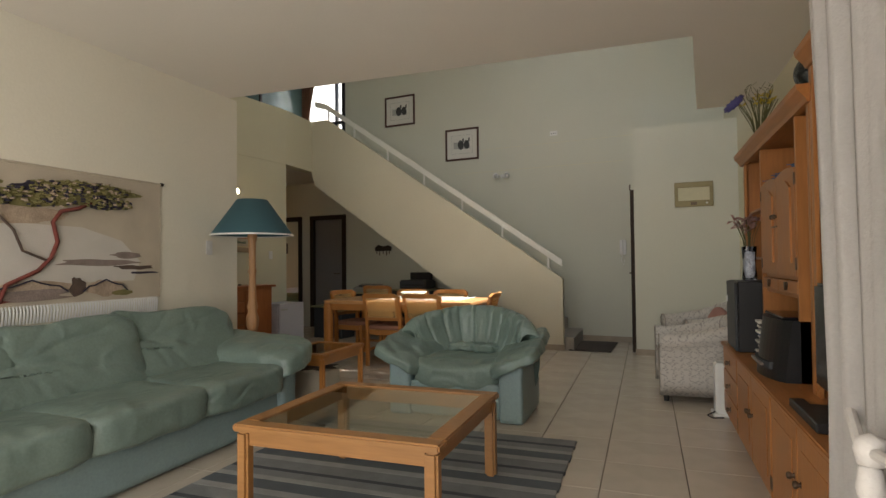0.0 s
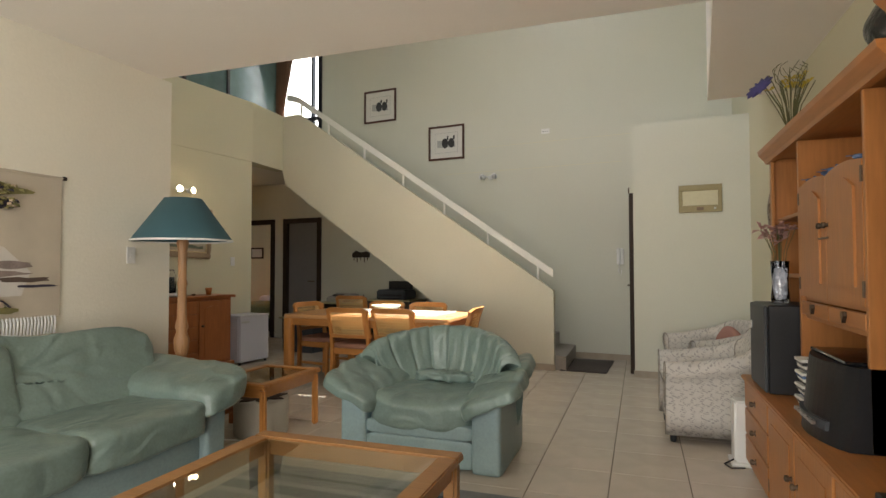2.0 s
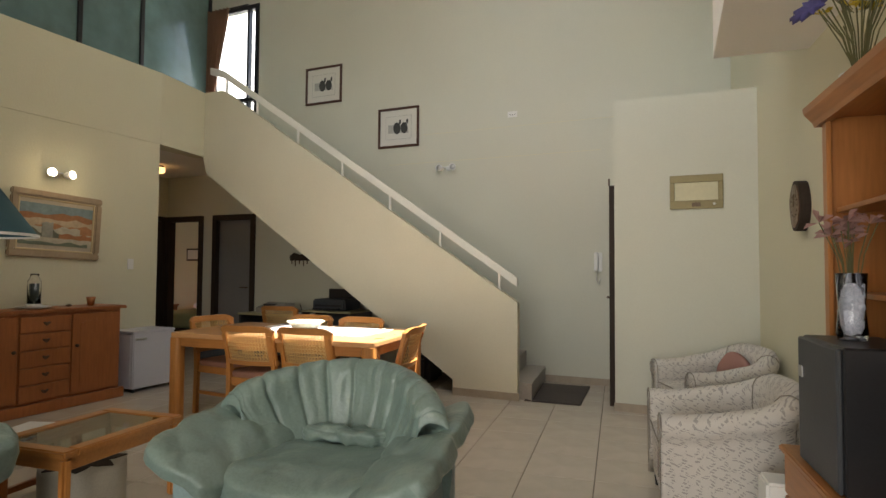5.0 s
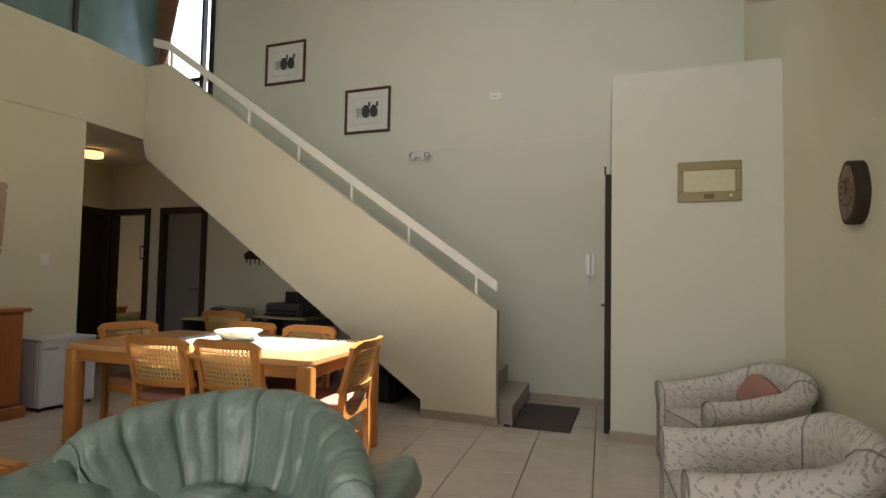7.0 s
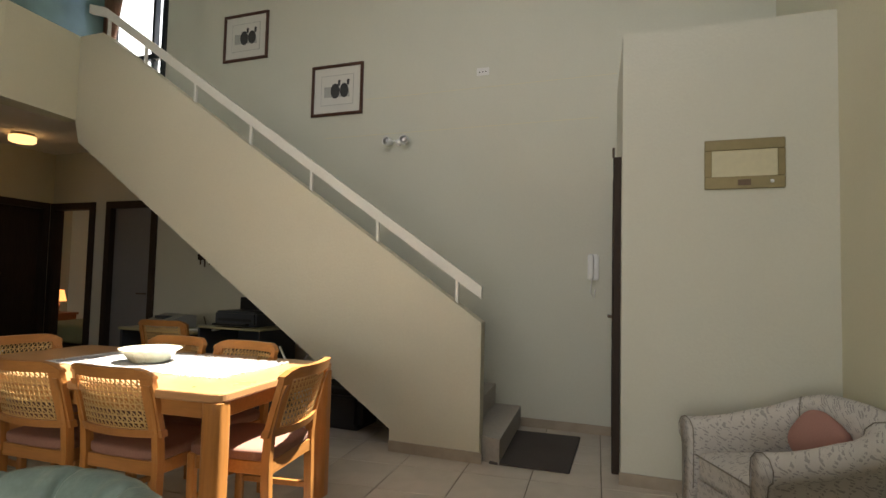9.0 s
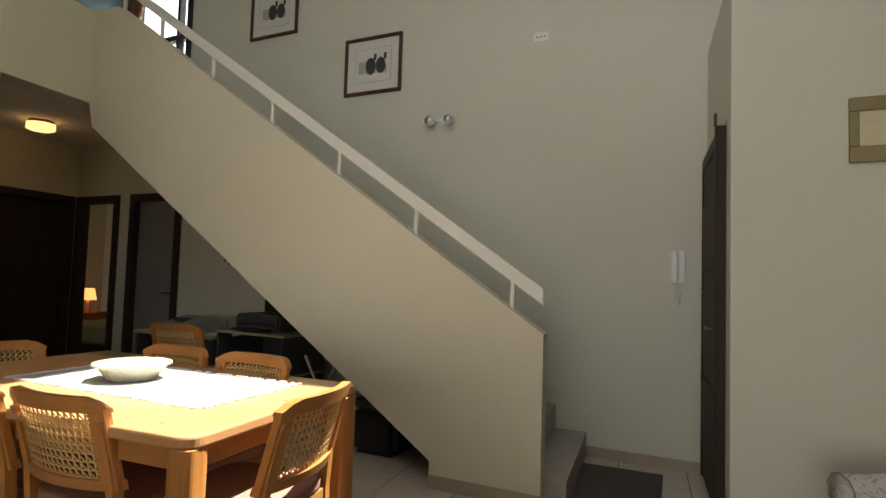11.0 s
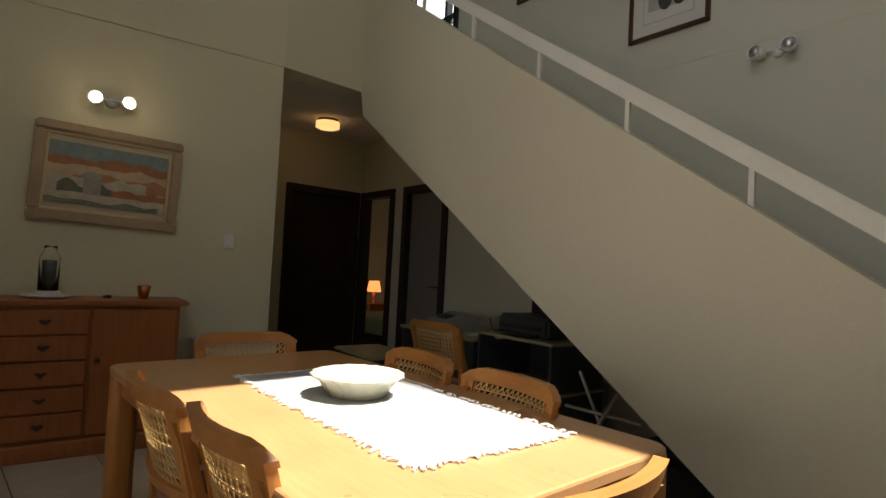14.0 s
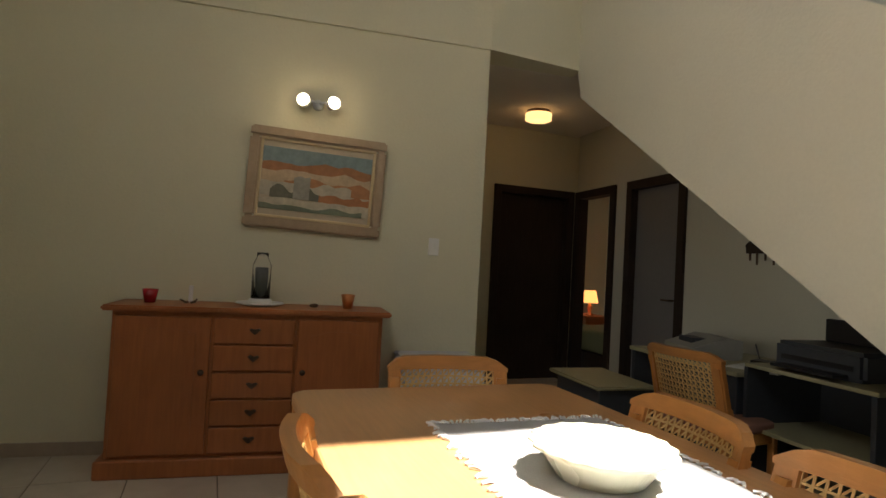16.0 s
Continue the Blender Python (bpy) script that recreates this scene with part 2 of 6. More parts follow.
def din(y):                               # the dining wall's line
    return -5.35 + 0.13 * (y - 7.2) if y < 7.45 else -5.33 - 0.02


def front(x):                             # the stair's face and the pier beside the entrance
    return 7.6285 - 0.1 * x


structure("floor", box(-9.0, -1.6, -0.12, 1.6, 11.5, -0.006), GROUT, "dark grout bed under beige floor tiles", "floor")
structure("wall_living", box(LX - 0.2, -1.4, 0, LX, CORNER + 0.1, LOW), WALL_LIVING, "off-white painted plaster wall of the living area", "wall")
structure("wall_living_return", box(DX - 0.45, CORNER + 0.1 - 0.2, 0, LX - 0.2, CORNER + 0.1, HIGH), WALL, "cream painted return wall beside the dining area", "wall")
structure("wall_upper_front", box(LX - 0.2, CORNER, LOW + 0.25, RX + 0.2, CORNER + 0.15, 3.55), WALL, "cream upper wall over the low ceiling edge", "wall")
# the gap between these three upper walls is assumed and stays out of view
structure("wall_upper_lintel", box(LX - 0.2, CORNER, 4.85, RX + 0.2, CORNER + 0.15, HIGH), WALL, "cream upper wall above an assumed unseen opening", "wall")
structure("wall_upper_pier", box(LX - 0.2, CORNER, 3.55, -2.9, CORNER + 0.15, 4.85), WALL, "cream upper wall beside an assumed unseen opening", "wall")
structure("wall_upper_side", box(-0.3, CORNER, 3.55, RX + 0.2, CORNER + 0.15, 4.85), WALL, "cream upper wall beside an assumed unseen opening", "wall")
structure("ceiling_low", box(LX - 0.2, -1.4, LOW, RX + 0.2, CORNER, LOW + 0.25), CEIL, "white plaster low ceiling of the living area", "ceiling")
structure("ceiling_strip", prism([(0.15, CORNER), (RX + 0.2, CORNER), (RX + 0.2, 6.17), (0.33, 6.2)], "z", 2.67, HIGH - 0.01), CEIL, "white plaster bulkhead along the wall", "ceiling")
structure("wall_dining", prism([(din(3.9) - 0.15, 3.9), (din(3.9), 3.9), (din(7.41), 7.41), (din(7.41) - 0.15, 7.41)], "z", 0, 2.71), WALL, "cream painted plaster wall of the dining area", "wall")
structure("wall_gallery", prism([(din(3.9) - 0.15, 3.9), (din(3.9) + 0.012, 3.9), (din(7.41) + 0.012, 7.41), (din(8.2), 8.2), (din(8.2) - 0.15, 8.2)], "z", 2.71, 3.54), WALL, "cream gallery parapet over the dining wall", "wall")
structure("ceiling_gallery", prism([(-9, 3.9), (din(3.9) - 0.08, 3.9), (din(7.41) - 0.08, 7.41), (-5.43, 8.2), (-5.5, 9.3), (-9, 9.6)], "z", 2.715, 2.9), CEIL, "plaster ceiling of the passage under the gallery", "ceiling")
structure("ceiling_stair_soffit", prism([(DX - 0.15, 8.19), (-4.9, 8.13), (-4.9, back(-4.9)), (DX - 0.15, back(DX - 0.15))], "z", 2.715, 2.9), CEIL, "plaster underside of the stair landing", "ceiling")
# back wall, with the gallery door opening and the two passage doors
bw = bmesh.new()
def back_piece(x0, x1, z0, z1, bm, th=0.09):
    prism([(x0, back(x0)), (x1, back(x1)), (x1, back(x1) + th), (x0, back(x0) + th)], "z", z0, z1, bm)
back_piece(-5.36, RX + 0.2, 0, HIGH, bw)
back_piece(-9.0, -5.36, 5.25, HIGH, bw, 0.2)
back_piece(-9.0, -6.28, 2.72, 5.25, bw)
back_piece(-6.28, -5.36, 2.72, 2.92, bw)
back_piece(-6.12 + 0.72, -5.36, 0, 2.72, bw)
back_piece(-6.12, -6.12 + 0.72, 2.03, 2.72, bw)
back_piece(-6.43, -6.12, 0, 2.72, bw)
back_piece(-7.14, -6.43, 2.03, 2.72, bw)
back_piece(-7.34, -7.14, 0, 2.72, bw)
structure("wall_back", bw, WALL_BACK, "pale green painted plaster wall behind the stairs", "wall")
structure("wall_right", box(RX, 1.3, 0, RX + 0.2, 9.0, HIGH), WALL, "cream painted plaster wall beside the wall unit", "wall")
structure("wall_right_pier", box(0.15, -1.4, 0, RX + 0.2, 1.3, LOW), CEIL, "white painted pier behind the curtain", "wall")
structure("wall_entrance", prism([(-0.3, front(-0.3)), (RX, front(RX)), (RX, front(RX) + 0.16), (-0.3, front(-0.3) + 0.16)], "z", 0, 2.86), WALL_BACK, "pale green plaster pier beside the entrance", "wall")
structure("wall_entrance_side", box(-0.3, front(-0.3) + 0.16, 2.12, -0.14, back(-0.2), 2.86), WALL_BACK, "pale plaster over the entrance door", "wall")
structure("ceiling_entrance", prism([(-0.14, front(-0.14) + 0.16), (RX, front(RX) + 0.16), (RX, back(RX)), (-0.14, back(-0.14))], "z", 2.70, 2.86), WALL_BACK, "plaster ledge over the entrance", "ceiling")
hall = bmesh.new()
for y0, y1, z0, z1 in ((8.42, 9.44, 2.05, 2.72), (7.41, 8.42, 0, 2.72), (9.44, 9.5, 0, 2.72)):
    box(-7.29, y0, z0, -7.14, y1, z1, 0, hall)
bmesh.ops.remove_doubles(hall, verts=hall.verts, dist=0.001)
structure("wall_passage_end", hall, WALL, "cream plaster end wall of the dim passage", "wall")
structure("wall_passage_side", box(-7.29, 7.26, 0, DX - 0.15, 7.41, 2.72), WALL, "cream plaster side wall of the dim passage", "wall")
structure("ceiling_high", None or (lambda b: (box(-9, CORNER, HIGH, -1.75, 9.8, HIGH + 0.2, 0, b), box(-0.1, CORNER, HIGH, RX + 0.2, 9.8, HIGH + 0.2, 0, b), box(-1.75, CORNER, HIGH, -0.1, 7.68, HIGH + 0.2, 0, b), box(-1.75, 8.62, HIGH, -0.1, 9.8, HIGH + 0.2, 0, b), b)[-1])(bmesh.new()), CEIL, "white plaster high ceiling with a skylight opening", "ceiling")
structure("wall_gallery_end", box(-9, CORNER - 0.2, 2.9, DX - 0.5, CORNER, HIGH), WALL, "cream wall closing the gallery", "wall")
structure("wall_gallery_outer", box(-9.0, CORNER, 2.9, -8.85, 9.6, HIGH), WALL, "cream outer wall behind the gallery glass", "wall")
# front wall behind, with the wide patio door
fw = bmesh.new()
box(LX - 0.2, -1.6, 0, -3.3, -1.4, LOW, 0, fw)
box(-0.1, -1.6, 0, RX + 0.2, -1.4, LOW, 0, fw)
box(-3.3, -1.6, 2.3, -0.1, -1.4, LOW, 0, fw)
structure("wall_front", fw, WALL, "cream front wall with a wide patio doorway", "wall")
# bedroom beyond the passage door
bd = bmesh.new()
box(-9.0, 11.3, 0, -4.6, 11.5, 2.72, 0, bd)
box(-9.0, 9.6, 0, -8.9, 11.3, 2.72, 0, bd)
box(-6.25, 9.62, 0, -6.15, 11.3, 2.72, 0, bd)
box(-4.7, 9.5, 0, -4.6, 11.3, 2.72, 0, bd)
structure("wall_bedroom", bd, WALL, "cream bedroom walls seen through a doorway", "wall")
structure("ceiling_bedroom", prism([(-9, back(-9) + 0.05), (-4.6, back(-4.6) + 0.05), (-4.6, 11.5), (-9, 11.5)], "z", 2.715, 2.9), CEIL, "plaster bedroom ceiling", "ceiling")
structure("wall_side_room", box(-9.0, 7.3, 0, -8.9, 9.6, 2.72), WALL, "plain wall of a dark side room", "wall")

# skirting
sk = bmesh.new()
prism([(-1.9, front(-1.9) - 0.012), (-1.2, front(-1.2) - 0.012), (-1.2, front(-1.2)), (-1.9, front(-1.9))], "z", 0, 0.075, sk)
prism([(-0.31, front(-0.31) - 0.012), (RX, front(RX) - 0.012), (RX, front(RX)), (-0.31, front(-0.31))], "z", 0, 0.075, sk)
prism([(-1.2, back(-1.2) - 0.012), (-0.3, back(-0.3) - 0.012), (-0.3, back(-0.3)), (-1.2, back(-1.2))], "z", 0, 0.075, sk)
box(RX - 0.012, 4.9, 0, RX, 7.5, 0.075, 0, sk)
prism([(din(4.3), 4.3), (din(4.3) + 0.012, 4.3), (din(7.41) + 0.012, 7.41), (din(7.41), 7.41)], "z", 0, 0.075, sk)
box(LX, -1.4, 0, LX + 0.012, CORNER + 0.1, 0.075, 0, sk)
structure("baseboard", sk, SKIRT, "brown stone tile skirting", "baseboard")
# hairline plaster joints that run along the back wall
cr = bmesh.new()
prism([(-3.15, back(-3.15) - 0.003), (-0.45, back(-0.45) - 0.003), (-0.45, back(-0.45) + 0.01), (-3.15, back(-3.15) + 0.01)], "z", 2.655, 2.662, cr)
prism([(-2.7, back(-2.7) - 0.003), (-0.3, back(-0.3) - 0.003), (-0.3, back(-0.3) + 0.01), (-2.7, back(-2.7) + 0.01)], "z", 3.02, 3.026, cr)
structure("trim_plaster_joint", cr, WALL, "thin raised plaster joint on the wall", "trim")

# ---------------------------------------------------------------- stairs
stairs = thing("staircase", "cream plastered staircase with a solid side wall", "staircase", (-1.2, front(-1.2), 0), 0, "", "structure")
def on_stair(bm):
    bm.transform(Matrix.Translation((1.2, -front(-1.2), 0)))
    return bm
sw = bmesh.new()
outline = [(-1.22, 0), (-1.22, 0.955), (-5.05, 3.54), (-5.36, 3.54), (-5.36, 2.71), (-5.3, 2.49), (-1.9, 0.155), (-1.9, 0)]
lo = [sw.verts.new((x, front(x), z)) for x, z in outline]
hi = [sw.verts.new((x, front(x) + 0.13, z)) for x, z in outline]
sw.faces.new(lo), sw.faces.new(hi)
for i in range(len(outline)):
    j = (i + 1) % len(outline)
    sw.faces.new((lo[i], lo[j], hi[j], hi[i]))
part("side_wall", on_stair(sw), WALL_STAIR, stairs)
N = 17
run, rise = (5.05 - 1.22) / N, 2.9 / N
for i in range(N):
    x1 = -1.08 - run * i
    x0 = x1 - run - 0.02
    zt = rise * (i + 1)
    zb = max(0.0, zt - 0.40)
    st = bmesh.new()
    prism([(x0, front(x0) + 0.13), (x1, front(x1) + (0.13 if x1 < -1.22 else 0.02)), (x1, back(x1) - 0.003), (x0, back(x0) - 0.003)], "z", zb, zt, st)
    part("step", on_stair(st), STEP if i < 3 else WALL, stairs)
# handrail: a flat painted band on thin posts
rl = bmesh.new()
def rail_z(x):
    return 1.165 + (-1.24 - x) * 0.677
pts = [(-1.235, rail_z(-1.235)), (-5.1, rail_z(-5.1)), (-5.32, rail_z(-5.2))]
for (xa, za), (xb, zb) in zip(pts, pts[1:]):
    vs = []
    for x, z in ((xa, za), (xb, zb)):
        for dy in (0.055, 0.095):
            for dz in (-0.045, 0.045):
                vs.append(rl.verts.new((x, front(x) + dy, z + dz)))
    a, b, c, d, e, f, g, h = vs
    for q in ((a, b, d, c), (e, f, h, g), (a, b, f, e), (c, d, h, g), (a, c, g, e), (b, d, h, f)):
        rl.faces.new(q)
part("handrail", on_stair(rl), RAIL, stairs, "white painted flat steel handrail")
for x in (-1.42, -2.07, -2.68, -3.30, -3.93, -4.55, -5.05):
    zt = 0.955 + (-1.22 - x) * 0.675
    part("post", on_stair(box(x - 0.012, front(x) + 0.06, zt - 0.02, x + 0.012, front(x) + 0.085, rail_z(x), 0.002)), RAIL, stairs)

# ---------------------------------------------------------------- doors and windows
def door_frame(name, x0, x1, top, y_of, label):
    ob = thing(name, label, "door", ((x0 + x1) / 2, y_of((x0 + x1) / 2), 0), 0, "", "structure")
    back_m = ob.matrix_basis.inverted()
    for n, a, b, z0, z1 in (("jamb", x0, x0 + 0.08, 0, top), ("jamb", x1 - 0.08, x1, 0, top), ("head", x0 + 0.08, x1 - 0.08, top - 0.08, top)):
        bm = prism([(a, y_of(a) - 0.03), (b, y_of(b) - 0.03), (b, y_of(b) + 0.10), (a, y_of(a) + 0.10)], "z", z0, z1)
        bm.transform(back_m)
        part(n, bm, DARKWOOD, ob)
    return ob


door_frame("door_1", -7.138, -6.37, 2.09, back, "dark stained door frame open to a lamplit bedroom")
d2 = door_frame("door_2", -6.17, -5.36, 2.09, back, "dark door frame with a closed grey door")
bm = prism([(-6.09, back(-6.09) + 0.05), (-5.44, back(-5.44) + 0.05), (-5.44, back(-5.44) + 0.085), (-6.09, back(-6.09) + 0.085)], "z", 0.01, 2.01)
bm.transform(d2.matrix_basis.inverted())
leaf = part("door_leaf", bm, GREYDOOR, d2, "plain grey painted door leaf")
bm = tube([(-5.54, back(-5.54) + 0.05, 1.0), (-5.54, back(-5.54) + 0.0, 1.0), (-5.64, back(-5.64) + 0.0, 1.0)], 0.009)
bm.transform(d2.matrix_basis.inverted())
part("door_handle", bm, BRASS, leaf)
d3 = thing("door_3", "dark stained wooden passage door standing shut", "door", (-7.14, 8.93, 0), 0, "", "structure")
for n, a, b, z0, z1 in (("jamb", -0.51, -0.43, 0, 2.09), ("jamb", 0.41, 0.49, 0, 2.09), ("head", -0.43, 0.41, 2.01, 2.09)):
    part(n, box(-0.12, a, z0, 0.03, b, z1, 0.004), DARKWOOD, d3)
part("door_leaf", box(-0.09, -0.43, 0.01, -0.05, 0.41, 2.01, 0.003), DARKWOOD, d3)
# entrance door, seen along its face
d4 = thing("door_4", "dark carved wooden entrance door in the side wall", "door", (-0.3, front(-0.3) + 0.17, 0), 0, "", "structure")
part("jamb", box(-0.05, 0.0, 0, 0.14, 0.07, 2.10, 0.006), DARKWOOD, d4)
part("jamb", box(-0.03, 0.93, 0, 0.14, 0.995, 2.10, 0.006), DARKWOOD, d4)
part("head", box(-0.03, 0.07, 2.03, 0.14, 0.93, 2.11, 0.006), DARKWOOD, d4)
leaf = part("door_leaf", box(-0.02, 0.07, 0.01, 0.03, 0.93, 2.03, 0.004), DARKWOOD, d4)
for z in (0.25, 0.8, 1.35):
    part("panel", box(-0.035, 0.17, z, -0.02, 0.83, z + 0.42, 0.01), DARKWOOD, leaf)
part("handle", tube([(-0.02, 0.16, 1.02), (-0.07, 0.16, 1.02), (-0.07, 0.27, 1.02)], 0.01), BRASS, leaf)
part("hook", tube([(-0.05, 0.03, 2.1), (-0.05, 0.03, 2.17)], 0.008), BRASS, d4)

# gallery: dark framed glass screens and the bright balcony door
scr = thing("glass_screen", "black framed blue-green glass screen along the gallery", "glass screen", (-6.3, 7.0, 2.9), 0, "", "structure")
for i, y in enumerate((4.1, 5.2, 6.2, 7.15, 8.05, 9.33)):
    y -= 7.0
    part("mullion", box(-0.03, y - 0.03, 0, 0.03, y + 0.03, 2.65, 0.004), BLACK, scr)
for a, b in ((4.13, 5.17), (5.23, 6.17), (6.23, 7.12), (7.18, 8.02), (8.08, 9.30)):
    part("pane", box(-0.006, a - 7, 0.06, 0.006, b - 7, 2.6), BLUEGLASS, scr)
part("bottom_rail", box(-0.028, -2.9, 0, 0.028, 2.3, 0.06), BLACK, scr)
win = thing("window_1", "black steel framed balcony door in bright daylight", "window", (-5.82, back(-5.82), 2.92), -5.7, "", "structure")
for n, a, b, z0, z1 in (("window_frame", -0.47, -0.40, 0, 2.33), ("window_frame", 0.39, 0.46, 0, 2.33), ("window_frame", -0.40, 0.39, 2.26, 2.33), ("window_frame", -0.40, 0.39, 0, 0.07), ("window_frame", -0.40, 0.39, 0.86, 0.92), ("window_frame", 0.24, 0.28, 0.92, 2.26), ("window_frame", 0.24, 0.28, 0.07, 0.86)):
    part(n, box(a, -0.02, z0, b, 0.06, z1, 0.004), BLACK, win)
for z0, z1 in ((0.07, 0.86), (0.92, 2.26)):
    pane = part("pane", box(-0.40, 0.02, z0, 0.24, 0.026, z1), GLASSM, win)
    pane.visible_shadow = False
HAZE = glow("bright_overcast_distance", (1.0, 0.98, 0.95), 0.6)
structure("backdrop", box(-11.0, 12.6, 2.0, -3.0, 12.65, 8.0), HAZE, "bright white daylight beyond the balcony door", "backdrop")
wallout = structure("wall_balcony", box(-5.2, 9.6, 2.9, -5.0, 11.2, 3.9), CEIL, "white balcony wall in daylight", "wall")


def folded_curtain(width, height, fold, waves, gather=None, n=120, m=24):
    """A cloth hanging in folds along x; gather(h) gives the width factor and shift at each height."""
    bm = bmesh.new()
    rows = []
    for j in range(m + 1):
        h = height * j / m
        k, s = gather(h) if gather else (1, 0)
        row = []
        for i in range(n + 1):
            u = i / n
            a = 2 * math.pi * waves * u + 0.6 * noise.noise(Vector((u * 5, h * 0.7, 3)))
            row.append(bm.verts.new((width * (u - 0.5) * k + s, fold * math.sin(a) * (0.6 + 0.4 * k) + 0.3 * fold * math.sin(2.3 * a + h), h)))
        rows.append(row)
    for p, q in zip(rows, rows[1:]):
        for i in range(n):
            bm.faces.new((p[i], p[i + 1], q[i + 1], q[i]))
    bmesh.ops.solidify(bm, geom=bm.faces[:], thickness=0.003)
    return bm


bc = thing("gallery_curtain", "brown patterned curtain tied back beside the balcony door", "curtain", (-6.1, back(-6.1) - 0.09, 2.93), -5.7)
part("cloth", folded_curtain(0.44, 2.3, 0.03, 6, lambda h: (0.35 + 0.65 * min(1, abs(h - 0.95) / 1.3), -0.12 * (1 - min(1, abs(h - 0.95) / 1.3))), 70, 20), BROWNCURTAIN, bc, smooth=True)
part("curtain_rod", tube([(-0.25, 0.04, 2.31), (0.55, 0.04, 2.31)], 0.012), BLACK, bc)
cu = thing("curtain", "cream floor-length curtain tied back with a tasselled cord", "curtain", (0.105, 0.76, 0.03), 90)
part("cloth", folded_curtain(1.0, 2.55, 0.022, 10, lambda h: (0.72 + 0.28 * min(1, abs(h - 0.95) / 0.9), 0.06 * (1 - min(1, abs(h - 0.95) / 0.9)))), CURTAIN, cu, smooth=True)
cord = part("tie_cord", tube([(-0.27, 0.03, 0.98), (0.0, 0.034, 0.95), (0.2, 0.034, 0.93), (0.3, 0.015, 0.95)], 0.007), CURTAIN, cu, "twisted cream cord")
tas = bmesh.new()
lathe([(0, 0.08), (0.012, 0.075), (0.015, 0.05), (0.009, 0.03), (0.012, 0.02), (0.018, -0.13), (0, -0.13)], 0.165, 0.035, 0.84, 14, tas, wave=lambda a, r, h: 0.12 * math.sin(a * 7) if h < 0.02 else 0)
part("tassel", tas, CURTAIN, cord, "cream fringed tassel", True)
lathe_b = lathe([(0, 0.02), (0.016, 0.012), (0.018, 0), (0.014, -0.016), (0, -0.02)], 0.165, 0.034, 0.935, 12)
part("knot", lathe_b, CURTAIN, cord, "", True)

# ---------------------------------------------------------------- leather seating
def leather_sofa():
    ob = thing("sofa", "worn sage green leather three-seat sofa against the wall", "sofa", (-3.12, 2.51, 0), 90)
    # along x is the sofa's length, -y its front
    ln, dp = 2.75, 0.95
    part("base", soft(0, 0.03, 0.15, ln - 0.15, dp - 0.1, 0.28, 14, 0.004, 5, 10), LEATHER_SIDE, ob, smooth=True)
    for i, x in enumerate((-0.75, 0, 0.75)):
        part("seat_cushion", soft(x, -0.08, 0.355, 0.79, 0.82, 0.22, 7, 0.014, 7, 16, seed=i * 3.1 + 1), LEATHER, ob, smooth=True)
    def sag(o, q):
        o.z += 0.025 * math.sin(o.x * 6) * (q.z > 0)
        for k in range(5):
            d = o.x * math.cos(0.5 + 0.45 * k) + o.z * math.sin(0.5 + 0.45 * k) - 0.12 * k + 0.22 + 0.05 * noise.noise(o * 5)
            o.y += 0.010 * math.exp(-(d / 0.012) ** 2) * (q.y < 0)
        return o
    for i, x in enumerate((-0.8, -0.05, 0.72)):
        part("back_cushion", soft((-0.82, -0.05, 0.80)[i], 0.23, 0.575, 1.0, 0.20, 0.58, 9, 0.012, 5, 44, pose(0, 0, 0, -17 - 3 * i, (0, 3, 6)[i], (2, -2, -6)[i]), sag, seed=i * 2.7), LEATHER, ob, smooth=True)
    for s in (-1, 1):
        x = s * (ln / 2 - 0.13)
        def flare(o, q):
            o.z += 0.10 * (o.y / dp) + (0.07 if q.z > 0.3 else 0) * (0.3 - q.y * 0.2)
            o.x += s * 0.05 * q.z
            return o
        part("armrest", soft(x, -0.06, 0.50, 0.42, dp - 0.02, 0.16, 4.5, 0.014, 8, 22, pose(0, 0, 0, 0, -12 * s, 0), flare, seed=s + 5), LEATHER, ob, smooth=True)
        part("arm_panel", soft(s * (ln / 2 - 0.15), -0.03, 0.23, 0.18, dp - 0.14, 0.42, 12, 0.004, 6, 8), LEATHER_SIDE, ob, smooth=True)
    part("backrest", soft(0, 0.40, 0.40, ln - 0.2, 0.16, 0.66, 7, 0.006, 5, 12), LEATHER_SIDE, ob, smooth=True)
    return ob


leather_sofa()


